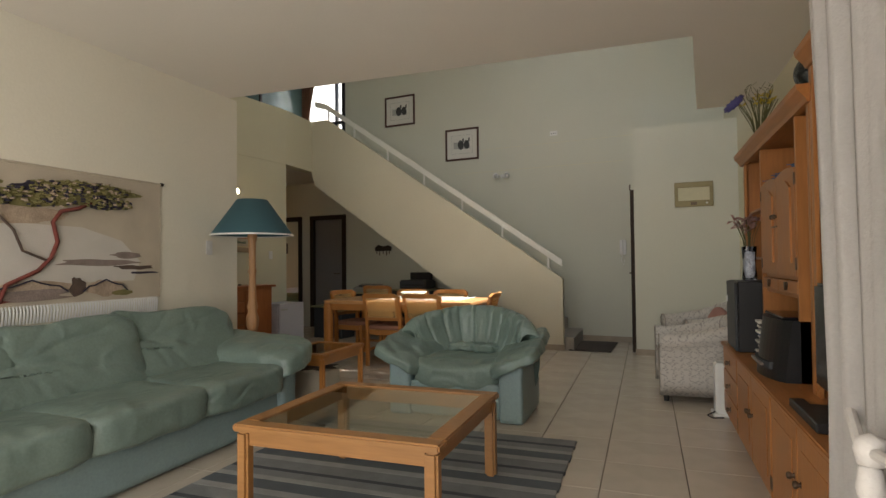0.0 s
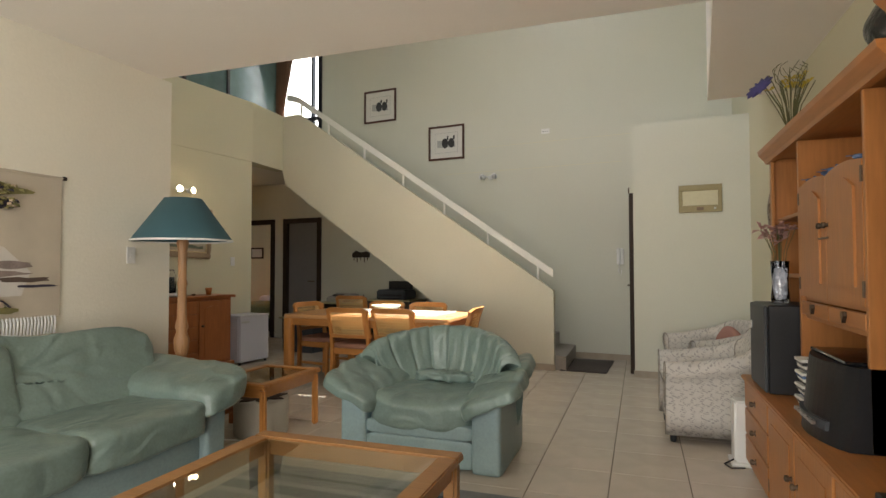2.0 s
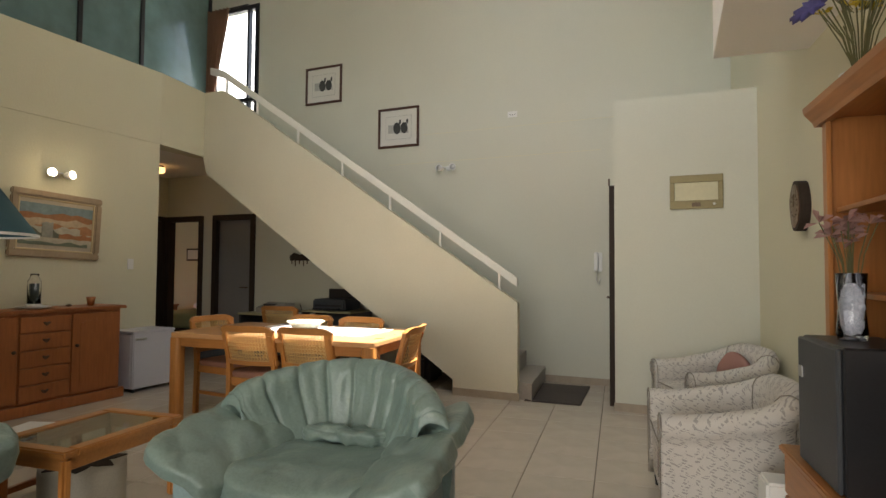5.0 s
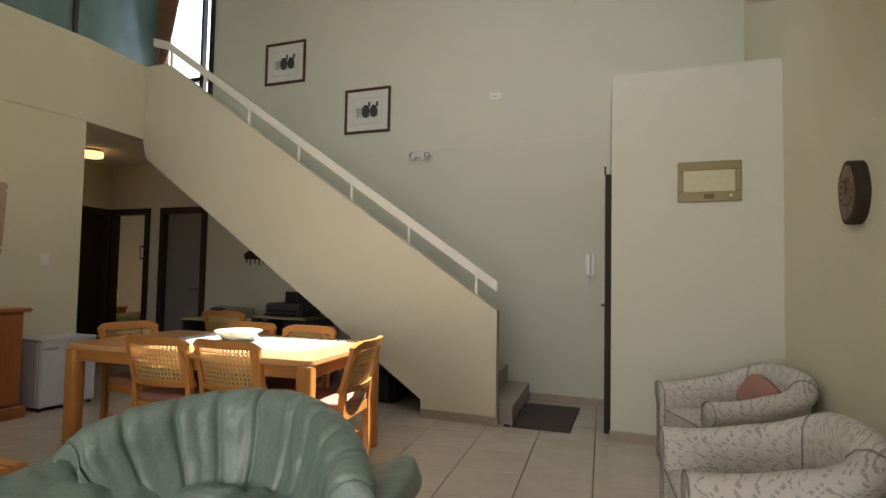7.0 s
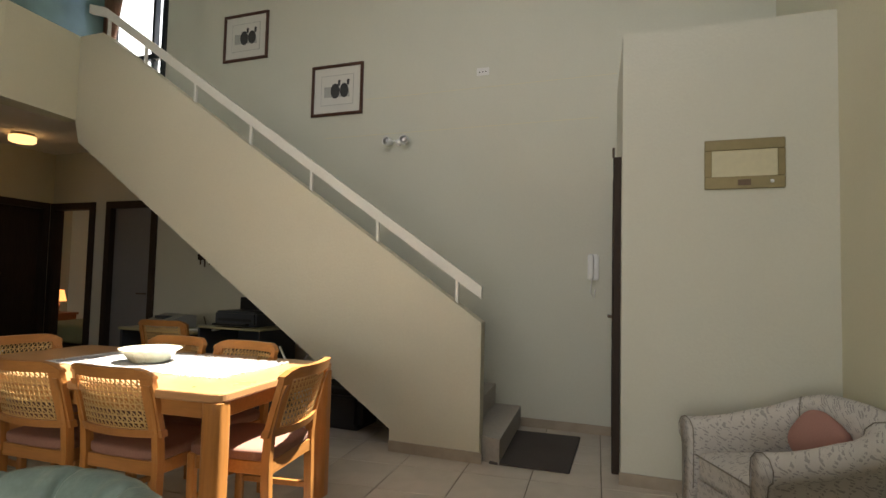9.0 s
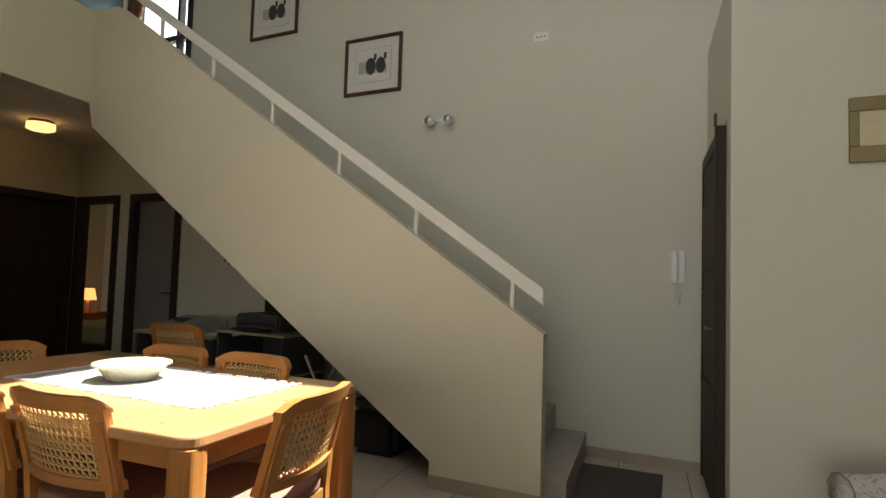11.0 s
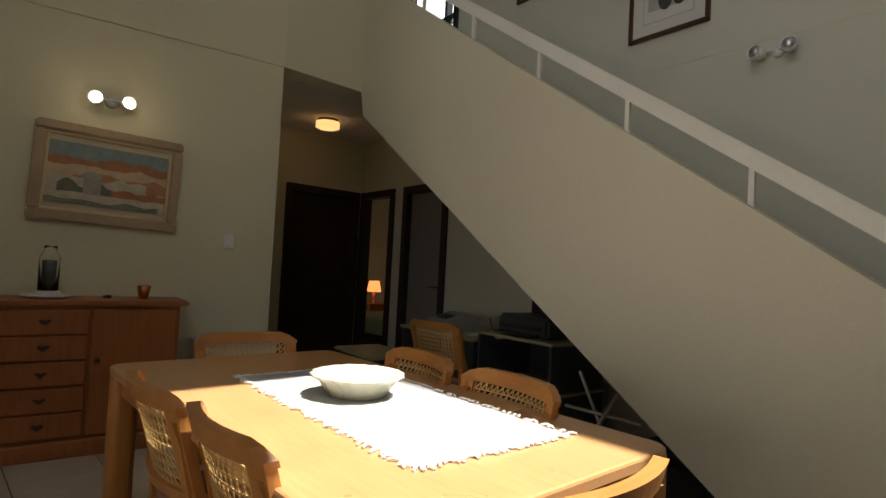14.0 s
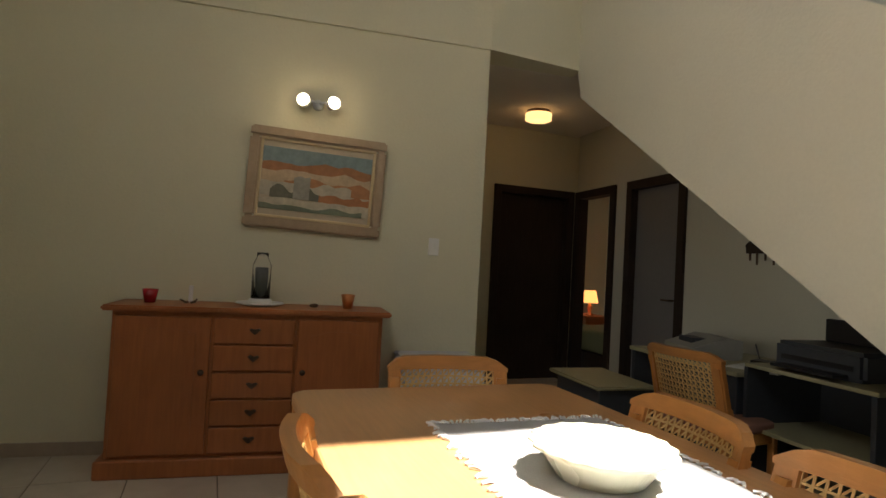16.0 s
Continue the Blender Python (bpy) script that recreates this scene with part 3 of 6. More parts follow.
def fan_back():
    """A padded shell that curves from arm to arm, with pleats that spread from the seat over the rim."""
    bm = bmesh.new()
    rows, na = [], 210
    creases = [radians(q) for q in (-80, -55, -36, -20, -3, 17, 31, 48, 62, 80)]
    for i in range(na + 1):
        a = radians(-97 + 194 * i / na)
        sa, ca = math.sin(a), math.cos(a)
        out = Vector((sa, 0.9 * max(ca, 0) + 0.12, 0)).normalized()
        up = Vector((0, 0, 1))
        rim = Vector((0.52 * sa, 0.31 - 0.40 * sa * sa, 0.55 + 0.19 * max(ca, 0) ** 0.7 + 0.03 * min(ca, 0)))
        hub = Vector((0.26 * sa, 0.14 - 0.16 * sa * sa, 0.36))
        low = Vector((0.50 * sa, 0.42 - 0.36 * sa * sa, 0.10))
        r = 0.068
        near = min(abs(a - q) for q in creases)
        puff = 0.2 - 1.0 * math.exp(-(near / 0.017) ** 1.2)
        small = 0.35 * abs(math.sin(a * 19 + 1.3)) ** 4
        row = []
        inner = rim - out * r
        for k in range(12):
            u = k / 12
            mid = hub.lerp(inner, 0.5) + out * 0.05
            p = hub * (1 - u) ** 2 + mid * 2 * u * (1 - u) + inner * u * u
            row.append(p - (out * 0.8 - up * 0.4).normalized() * (0.032 * puff - 0.012 * small * u) * (0.15 + 0.85 * u))
        for k in range(11):
            q = math.pi * k / 10
            n = -out * math.cos(q) + up * math.sin(q)
            row.append(rim + n * (r + (0.032 * puff - 0.012 * small) * (0.75 if k < 5 else 0.3)))
        outer = rim + out * r
        for k in range(1, 7):
            row.append(outer.lerp(low, k / 6) + out * 0.03 * math.sin(math.pi * k / 6))
        rows.append([bm.verts.new(p + Vector((0, 0, 0.006)) * noise.noise(p * 14) + out * 0.005 * noise.noise(p * 30)) for p in row])
    for p, q in zip(rows, rows[1:]):
        for k in range(len(p) - 1):
            bm.faces.new((p[k], p[k + 1], q[k + 1], q[k]))
    bm.faces.new(rows[0]), bm.faces.new(rows[-1])
    return bm


def leather_armchair():
    ob = thing("armchair", "worn sage green leather armchair with a pleated fan back", "armchair", (-1.55, 4.62, 0), 0)
    part("base", soft(0, 0.0, 0.15, 0.72, 0.80, 0.30, 16, 0.003, 5, 10), LEATHER_SIDE, ob, smooth=True)
    part("front_panel", soft(0, -0.405, 0.105, 0.71, 0.05, 0.17, 12, 0.003, 6, 8), LEATHER_SIDE, ob, smooth=True)
    part("front_band", soft(0, -0.405, 0.235, 0.71, 0.06, 0.09, 9, 0.003, 6, 8), LEATHER_SIDE, ob, smooth=True)
    for s in (-1, 1):
        part("arm_panel", soft(s * 0.44, -0.11, 0.22, 0.18, 0.68, 0.44, 18, 0.002, 5, 12), LEATHER_SIDE, ob, smooth=True)

    def dip(o, q):
        o.z -= 0.03 * (1 - q.x * q.x) * max(0, q.z) + 0.05 * max(0, -q.y - 0.55) * (1.2 - q.x * q.x)
        return o
    part("seat_cushion", soft(0, -0.11, 0.345, 0.70, 0.67, 0.23, 6, 0.014, 8, 22, None, dip, seed=2.2), LEATHER, ob, smooth=True)
    part("backrest", fan_back(), LEATHER, ob, smooth=True)
    for s in (-1, 1):
        def drape(o, q):
            o.z += 0.11 * (o.y / 0.8) - 0.06 * max(0, -s * q.x - 0.35) ** 1.5
            o += q.normalized() * (-0.014 * abs(math.sin(o.y * 13 + o.x * 9)) ** 8 * (1 if q.y < 0.2 else 0.5))
            return o
        part("armrest", soft(s * 0.445, -0.11, 0.492, 0.42, 0.84, 0.11, 5, 0.007, 13, 28, pose(0, 0, 0, 0, -22 * s, 0), drape, seed=s * 7.0), LEATHER, ob, smooth=True)
    part("loose_fold", soft(0.0, 0.12, 0.465, 0.46, 0.13, 0.075, 3, 0.035, 16, 18, seed=9), LEATHER, ob, "crumpled fold of worn leather", True)
    return ob


leather_armchair()

# ---------------------------------------------------------------- patterned tub chairs
def pattern_material():
    """Cream cloth with lozenges of short grey hatching, quilted between them."""
    m = material("quilted_cream_fabric", (0.60, 0.57, 0.53), 0.9, grain=160, vary=0.06, bump=0.002)
    nt = m.node_tree
    L = nt.links.new
    b = nt.nodes["Principled BSDF"]
    old = b.inputs["Base Color"].links[0].from_socket
    relief = b.inputs["Normal"].links[0].from_socket

    def calc(op, a, c=0.0, d=0.0):
        n = nt.nodes.new("ShaderNodeMath")
        n.operation = op
        for i, v in enumerate((a, c, d)):
            if isinstance(v, (int, float)):
                n.inputs[i].default_value = v
            else:
                L(v, n.inputs[i])
        return n.outputs[0]
    tc = nt.nodes.new("ShaderNodeTexCoord")
    sep = nt.nodes.new("ShaderNodeSeparateXYZ")
    L(tc.outputs["Object"], sep.inputs[0])
    x, y, z = sep.outputs
    wob = nt.nodes.new("ShaderNodeTexNoise")
    wob.inputs["Scale"].default_value, wob.inputs["Detail"].default_value = 14, 3
    L(tc.outputs["Object"], wob.inputs["Vector"])
    jit = calc("MULTIPLY_ADD", wob.outputs[0], 0.03, -0.015)
    u = calc("ADD", calc("ADD", calc("MULTIPLY", x, 0.8), y), jit)
    v = calc("ADD", calc("ADD", z, calc("MULTIPLY", x, 0.6)), jit)
    p = calc("SINE", calc("MULTIPLY", calc("ADD", calc("MULTIPLY", u, 0.8), v), 31.0))
    q = calc("SINE", calc("MULTIPLY", calc("SUBTRACT", calc("MULTIPLY", u, 0.8), v), 31.0))
    cell = calc("MULTIPLY", p, q)
    hatch = calc("SINE", calc("MULTIPLY", calc("ADD", v, calc("MULTIPLY", u, 0.38)), 420.0))
    gap = nt.nodes.new("ShaderNodeTexNoise")
    gap.inputs["Scale"].default_value, gap.inputs["Detail"].default_value = 38, 2
    L(tc.outputs["Object"], gap.inputs["Vector"])
    mask = calc("MULTIPLY", calc("GREATER_THAN", calc("SUBTRACT", 1.0, calc("ABSOLUTE", calc("SUBTRACT", calc("ABSOLUTE", cell), 0.42))), 0.74), calc("GREATER_THAN", gap.outputs[0], 0.46))
    ink = calc("MULTIPLY", mask, calc("GREATER_THAN", hatch, -0.1))
    mix = nt.nodes.new("ShaderNodeMix")
    mix.data_type = "RGBA"
    mix.inputs[7].default_value = (0.33, 0.315, 0.30, 1)
    L(old, mix.inputs[6])
    L(calc("MULTIPLY", ink, 0.85), mix.inputs[0])
    L(mix.outputs[2], b.inputs["Base Color"])
    bump = nt.nodes.new("ShaderNodeBump")
    bump.inputs["Strength"].default_value, bump.inputs["Distance"].default_value = 0.4, 0.006
    L(calc("ABSOLUTE", cell), bump.inputs["Height"])
    L(relief, bump.inputs["Normal"])
    L(bump.outputs[0], b.inputs["Normal"])
    return m


QUILT = pattern_material()
PIPING = material("dark_piping", (0.26, 0.235, 0.20), 0.8, grain=90, bump=0.001)


def tub_wall(s0, s1, n=26):
    """A stretch of the padded wall that runs from arm round the back to arm; -1 and 1 are the two fronts."""
    bm = bmesh.new()
    rows, tops = [], []
    for i in range(n + 1):
        s = s0 + (s1 - s0) * i / n
        a = min(max(abs(s) - 0.35, 0) / 0.65, 1)               # 0 round the back, 1 at the front of an arm
        q = min(abs(s) / 0.62, 1) * math.pi / 2
        k = math.copysign(1, s)
        if abs(s) < 0.62:
            p = Vector((k * 0.295 * math.sin(q) ** 0.6, 0.02 + 0.27 * math.cos(q) ** 0.6, 0))
            out = Vector((k * math.sin(q), math.cos(q), 0))
        else:
            p = Vector((k * 0.295, 0.02 - 0.37 * (abs(s) - 0.62) / 0.38, 0))
            out = Vector((k, 0, 0))
        ht = 0.565 + 0.155 * (0.5 + 0.5 * math.cos(math.pi * min(abs(s) / 0.95, 1)))
        loop = [(0.045, 0.055), (0.048, 0.20), (0.05, ht - 0.16), (0.056, ht - 0.125), (0.082, ht - 0.10), (0.086, ht - 0.055), (0.062, ht - 0.015), (0.02, ht), (-0.025, ht - 0.012), (-0.055, ht - 0.045), (-0.062, ht - 0.10), (-0.06, 0.34), (-0.055, 0.22)]
        rows.append([bm.verts.new((p.x + out.x * d, p.y + out.y * d, z)) for d, z in loop])
        tops.append([Vector((p.x + out.x * d * 1.04, p.y + out.y * d * 1.04, z + 0.002)) for d, z in loop])
    for p, q in zip(rows, rows[1:]):
        for j in range(len(p)):
            bm.faces.new((p[j], p[(j + 1) % len(p)], q[(j + 1) % len(p)], q[j]))
    bm.faces.new(rows[0]), bm.faces.new(rows[-1])
    return bm, tops


def tub_chair(place, turn):
    """Front towards -y, in its own axes."""
    ob = thing("tub_chair", "cream tub armchair in quilted patterned fabric", "armchair", place, turn, "patterned tub chairs")
    for s in (-1, 1):
        bm, tops = tub_wall(s, s * 0.33)
        part("arm", bm, QUILT, ob, smooth=True)
        part("piping", tube([p + Vector((0, -0.004, 0)) for p in tops[0]], 0.0032, 6), PIPING, ob, "dark piping")
        part("piping", tube(tops[-1][5:12], 0.003, 6), PIPING, ob, "dark piping")
        for y in (-0.30, 0.2):
            part("foot", lathe([(0, 0), (0.02, 0), (0.026, 0.056), (0, 0.056)], s * 0.29, y, 0, 12), BLACK, ob)
    part("backrest", tub_wall(-0.33, 0.33)[0], QUILT, ob, smooth=True)
    part("front_rail", box(-0.245, -0.335, 0.10, 0.245, -0.25, 0.285, 0.012, None, 2), QUILT, ob)
    part("seat_cushion", soft(0, -0.06, 0.345, 0.48, 0.58, 0.13, 8, 0.004, 6, 12), QUILT, ob, smooth=True)
    part("piping", tube([(-0.225, -0.35, 0.395), (0, -0.354, 0.398), (0.225, -0.35, 0.395)], 0.004, 6), PIPING, ob, "dark piping")
    return ob


tub_chair((0.265, 5.585, 0), -88)
t2 = copy_thing(bpy.data.objects["tub_chair"], pose(0.44, 6.95, 0, 0, 0, -70.5))
pil = thing("throw_pillow", "small dusty pink cushion on the tub chair", "cushion", (0.57, 6.99, 0.385), -70)
part("cover", soft(0, 0.0, 0.14, 0.27, 0.11, 0.25, 3, 0.005, 6, 8, pose(0, 0, 0, -16, 30, 10)), material("dusty_pink_cloth", (0.36, 0.19, 0.155), 0.9, grain=150, bump=0.002), pil, smooth=True)

# ---------------------------------------------------------------- tables
def glass_table(name, label, place, w, d, h, leg, rim, shelf=False, mat=OAK, mat_v=OAK_V):
    ob = thing(name, label, "table", place, 0)
    for sx in (-1, 1):
        for sy in (-1, 1):
            part("leg", box(sx * w / 2 - (leg if sx > 0 else 0), sy * d / 2 - (leg if sy > 0 else 0), 0, sx * w / 2 + (leg if sx < 0 else 0), sy * d / 2 + (leg if sy < 0 else 0), h - 0.035, 0.012, None, 2), mat_v, ob)
    for s in (-1, 1):
        part("apron", box(-w / 2 + leg, s * (d / 2 - 0.03) - 0.012, h - 0.10, w / 2 - leg, s * (d / 2 - 0.03) + 0.012, h - 0.035, 0.003), mat, ob)
        part("apron", box(s * (w / 2 - 0.03) - 0.012, -d / 2 + leg, h - 0.10, s * (w / 2 - 0.03) + 0.012, d / 2 - leg, h - 0.035, 0.003), mat, ob)
    e = 0.012
    part("rim", box(-w / 2 - e, -d / 2 - e, h - 0.035, w / 2 + e, -d / 2 + rim, h, 0.008, None, 2), mat, ob)
    part("rim", box(-w / 2 - e, d / 2 - rim, h - 0.035, w / 2 + e, d / 2 + e, h, 0.008, None, 2), mat, ob)
    part("rim", box(-w / 2 - e, -d / 2 + rim, h - 0.0355, -w / 2 + rim, d / 2 - rim, h - 0.0005, 0.006, None, 2), mat, ob)
    part("rim", box(w / 2 - rim, -d / 2 + rim, h - 0.0355, w / 2 + e, d / 2 - rim, h - 0.0005, 0.006, None, 2), mat, ob)
    pane = part("glass_top", box(-w / 2 + rim - 0.01, -d / 2 + rim - 0.01, h - 0.016, w / 2 - rim + 0.01, d / 2 - rim + 0.01, h - 0.006), TABLEGLASS, ob, "smoked glass top")
    pane.visible_shadow = False
    return ob


glass_table("coffee_table", "honey oak coffee table with an inset glass top", (-1.45, 2.73, 0.012), 0.98, 0.95, 0.45, 0.06, 0.075, mat=DULLOAK, mat_v=DULLOAK)
glass_table("side_table", "small honey oak side table with a glass top", (-2.92, 4.52, 0), 0.50, 0.70, 0.44, 0.045, 0.06)
low = thing("book_stand", "low dark red wooden stand beside the sofa", "stand", (-3.25, 4.45, 0), 0)
for x, y in ((-0.08, -0.2), (0.08, -0.2), (-0.08, 0.2), (0.08, 0.2)):
    part("leg", box(x - 0.02, y - 0.02, 0, x + 0.02, y + 0.02, 0.36, 0.004), REDWOOD, low)
part("top", box(-0.13, -0.26, 0.36, 0.13, 0.26, 0.39, 0.006), REDWOOD, low)
part("stretcher", box(-0.015, -0.2, 0.12, 0.015, 0.2, 0.15, 0.003), REDWOOD, low)
mg = thing("magazines", "loose stack of magazines and papers on the stand", "magazines", (-3.25, 4.42, 0.39), 12)
for i in range(5):
    part("magazine", box(-0.10 + 0.012 * (i % 3), -0.15 + 0.015 * (i % 2), i * 0.008, 0.10 + 0.012 * (i % 3), 0.13, i * 0.008 + 0.0075, 0.001), material("magazine_cover", ((0.6, 0.6, 0.58), (0.12, 0.13, 0.17), (0.65, 0.62, 0.6), (0.2, 0.2, 0.22), (0.7, 0.7, 0.7))[i], 0.35, bump=0), mg)
bk = thing("round_basket", "round cream pouffe basket with dark leaf pattern", "basket", (-2.94, 4.50, 0), 0)
BASK = material("cream_canvas", (0.48, 0.45, 0.38), 0.85, grain=120, vary=0.12, bump=0.003)
part("body", lathe([(0, 0), (0.19, 0), (0.20, 0.02), (0.198, 0.13), (0.20, 0.25), (0.195, 0.262), (0.18, 0.266), (0, 0.268)], 0, 0, 0, 32), BASK, bk, smooth=True)
for k in range(7):
    a = k * 0.9
    lf = bmesh.new()
    c, s = math.cos(a), math.sin(a)
    pts = [(0.02, -0.02), (0.09, -0.05), (0.14, -0.04), (0.20, 0.0), (0.14, 0.04), (0.09, 0.05), (0.02, 0.02)]
    prism([(x * c - y * s, x * s + y * c) for x, y in pts], "z", 0.266, 0.272, lf)
    part("leaf_motif", lf, DARKWOOD, bk)
cb = thing("power_cord", "white electric cord lying on the tiles", "cord", (-2.95, 4.15, 0.004), 0)
part("cable", tube([(0.0 + 0.3 * math.cos(k * 0.35) * (1 - k / 40), 0.12 * math.sin(k * 0.35), 0.004) for k in range(20)], 0.004, 6), WHITE, cb)

# ---------------------------------------------------------------- rug with woven stripes
rug = thing("rug", "flat woven rug in grey and blue stripes on the tiles", "rug", (-1.55, 3.05, 0.0), 0)
RUGS = [material("rug_" + n, c, 0.95, grain=220, vary=0.22, bump=0.006, spots=8) for n, c in (("slate", (0.10, 0.115, 0.13)), ("ash", (0.19, 0.20, 0.205)), ("pale", (0.30, 0.305, 0.30)), ("dark", (0.06, 0.068, 0.08)))]
y, i = -0.88, 0
while y < 0.88:
    h = (0.11, 0.05, 0.08, 0.035, 0.12, 0.06)[i % 6]
    part("stripe", box(-0.94 + 0.004 * (i % 2), y, 0, 0.94 - 0.004 * (i % 3), min(y + h, 0.9), 0.011 + 0.001 * (i % 2)), RUGS[(0, 2, 1, 3, 1, 2)[i % 6]], rug)
    y, i = y + h, i + 1

# ---------------------------------------------------------------- standard lamp
lamp = thing("floor_lamp", "turned wooden floor lamp with a wide teal shade", "floor lamp", (-3.29, 4.07, 0), 0)
part("stem", lathe([(0, 0), (0.17, 0), (0.17, 0.03), (0.06, 0.06), (0.03, 0.12), (0.035, 0.4), (0.045, 0.44), (0.03, 0.48), (0.034, 0.62), (0.05, 0.68), (0.052, 0.74), (0.034, 0.79), (0.045, 0.83), (0.033, 0.88), (0.028, 1.1), (0.036, 1.13), (0.028, 1.16), (0.030, 1.36), (0.042, 1.42), (0.02, 1.47), (0, 1.47)], 0, 0, 0, 20), LAMPWOOD, lamp, smooth=True)
sh = bmesh.new()
lathe([(0.335, 1.43), (0.125, 1.73), (0.121, 1.73), (0.331, 1.43), (0.335, 1.43)], 0, 0, 0, 40, sh)
part("shade", sh, TEAL, lamp, "teal fabric cone shade", True)
part("shade_trim", lathe([(0.337, 1.425), (0.337, 1.438), (0.328, 1.438), (0.328, 1.425), (0.337, 1.425)], 0, 0, 0, 40), WHITE, lamp, "pale shade edging")
part("bulb", lathe([(0, 1.47), (0.015, 1.48), (0.03, 1.54), (0.02, 1.58), (0, 1.59)], 0, 0, 0, 12), WHITE, lamp, smooth=True)

# ---------------------------------------------------------------- dining set
tbl = thing("dining_table", "honey oak dining table with rounded square legs", "table", (-2.87, 6.47, 0), -1.5)
W, D, H = 1.86, 1.02, 0.75
def rounded(w, d, r, n=6):
    """A rectangle with round corners, as a polygon."""
    return [(sx * (w / 2 - r) + r * math.cos(q), sy * (d / 2 - r) + r * math.sin(q)) for sx, sy, q0 in ((1, 1, 0), (-1, 1, 90), (-1, -1, 180), (1, -1, 270)) for q in (radians(q0 + 90 * k / n) for k in range(n + 1))]


def slab(w, d, r, z0, z1, edge=0.008):
    """A board with round corners and eased edges."""
    bm = bmesh.new()
    rings = [[bm.verts.new((x, y, z)) for x, y in rounded(w - 2 * e, d - 2 * e, r - e)] for e, z in ((edge, z0), (0, z0 + edge), (0, z1 - edge), (edge * 0.3, z1 - edge * 0.3), (edge, z1))]
    for p, q in zip(rings, rings[1:]):
        for i in range(len(p)):
            j = (i + 1) % len(p)
            bm.faces.new((p[i], p[j], q[j], q[i]))
    bm.faces.new(rings[0]), bm.faces.new(rings[-1])
    return bm


part("tabletop", slab(W, D, 0.065, H - 0.04, H), SUNLIT_OAK, tbl)
for sx in (-1, 1):
    for sy in (-1, 1):
        lg = slab(0.10, 0.10, 0.035, 0, H - 0.04, 0.004)
        part("leg", lg, OAK_V, tbl, at=pose(sx * (W / 2 - 0.056), sy * (D / 2 - 0.056), 0))
for s in (-1, 1):
    part("apron", box(-W / 2 + 0.1, s * (D / 2 - 0.05) - 0.012, H - 0.115, W / 2 - 0.1, s * (D / 2 - 0.05) + 0.012, H - 0.04, 0.003), OAK, tbl)
    part("apron", box(s * (W / 2 - 0.05) - 0.012, -D / 2 + 0.1, H - 0.115, s * (W / 2 - 0.05) + 0.012, D / 2 - 0.1, H - 0.04, 0.003), OAK, tbl)


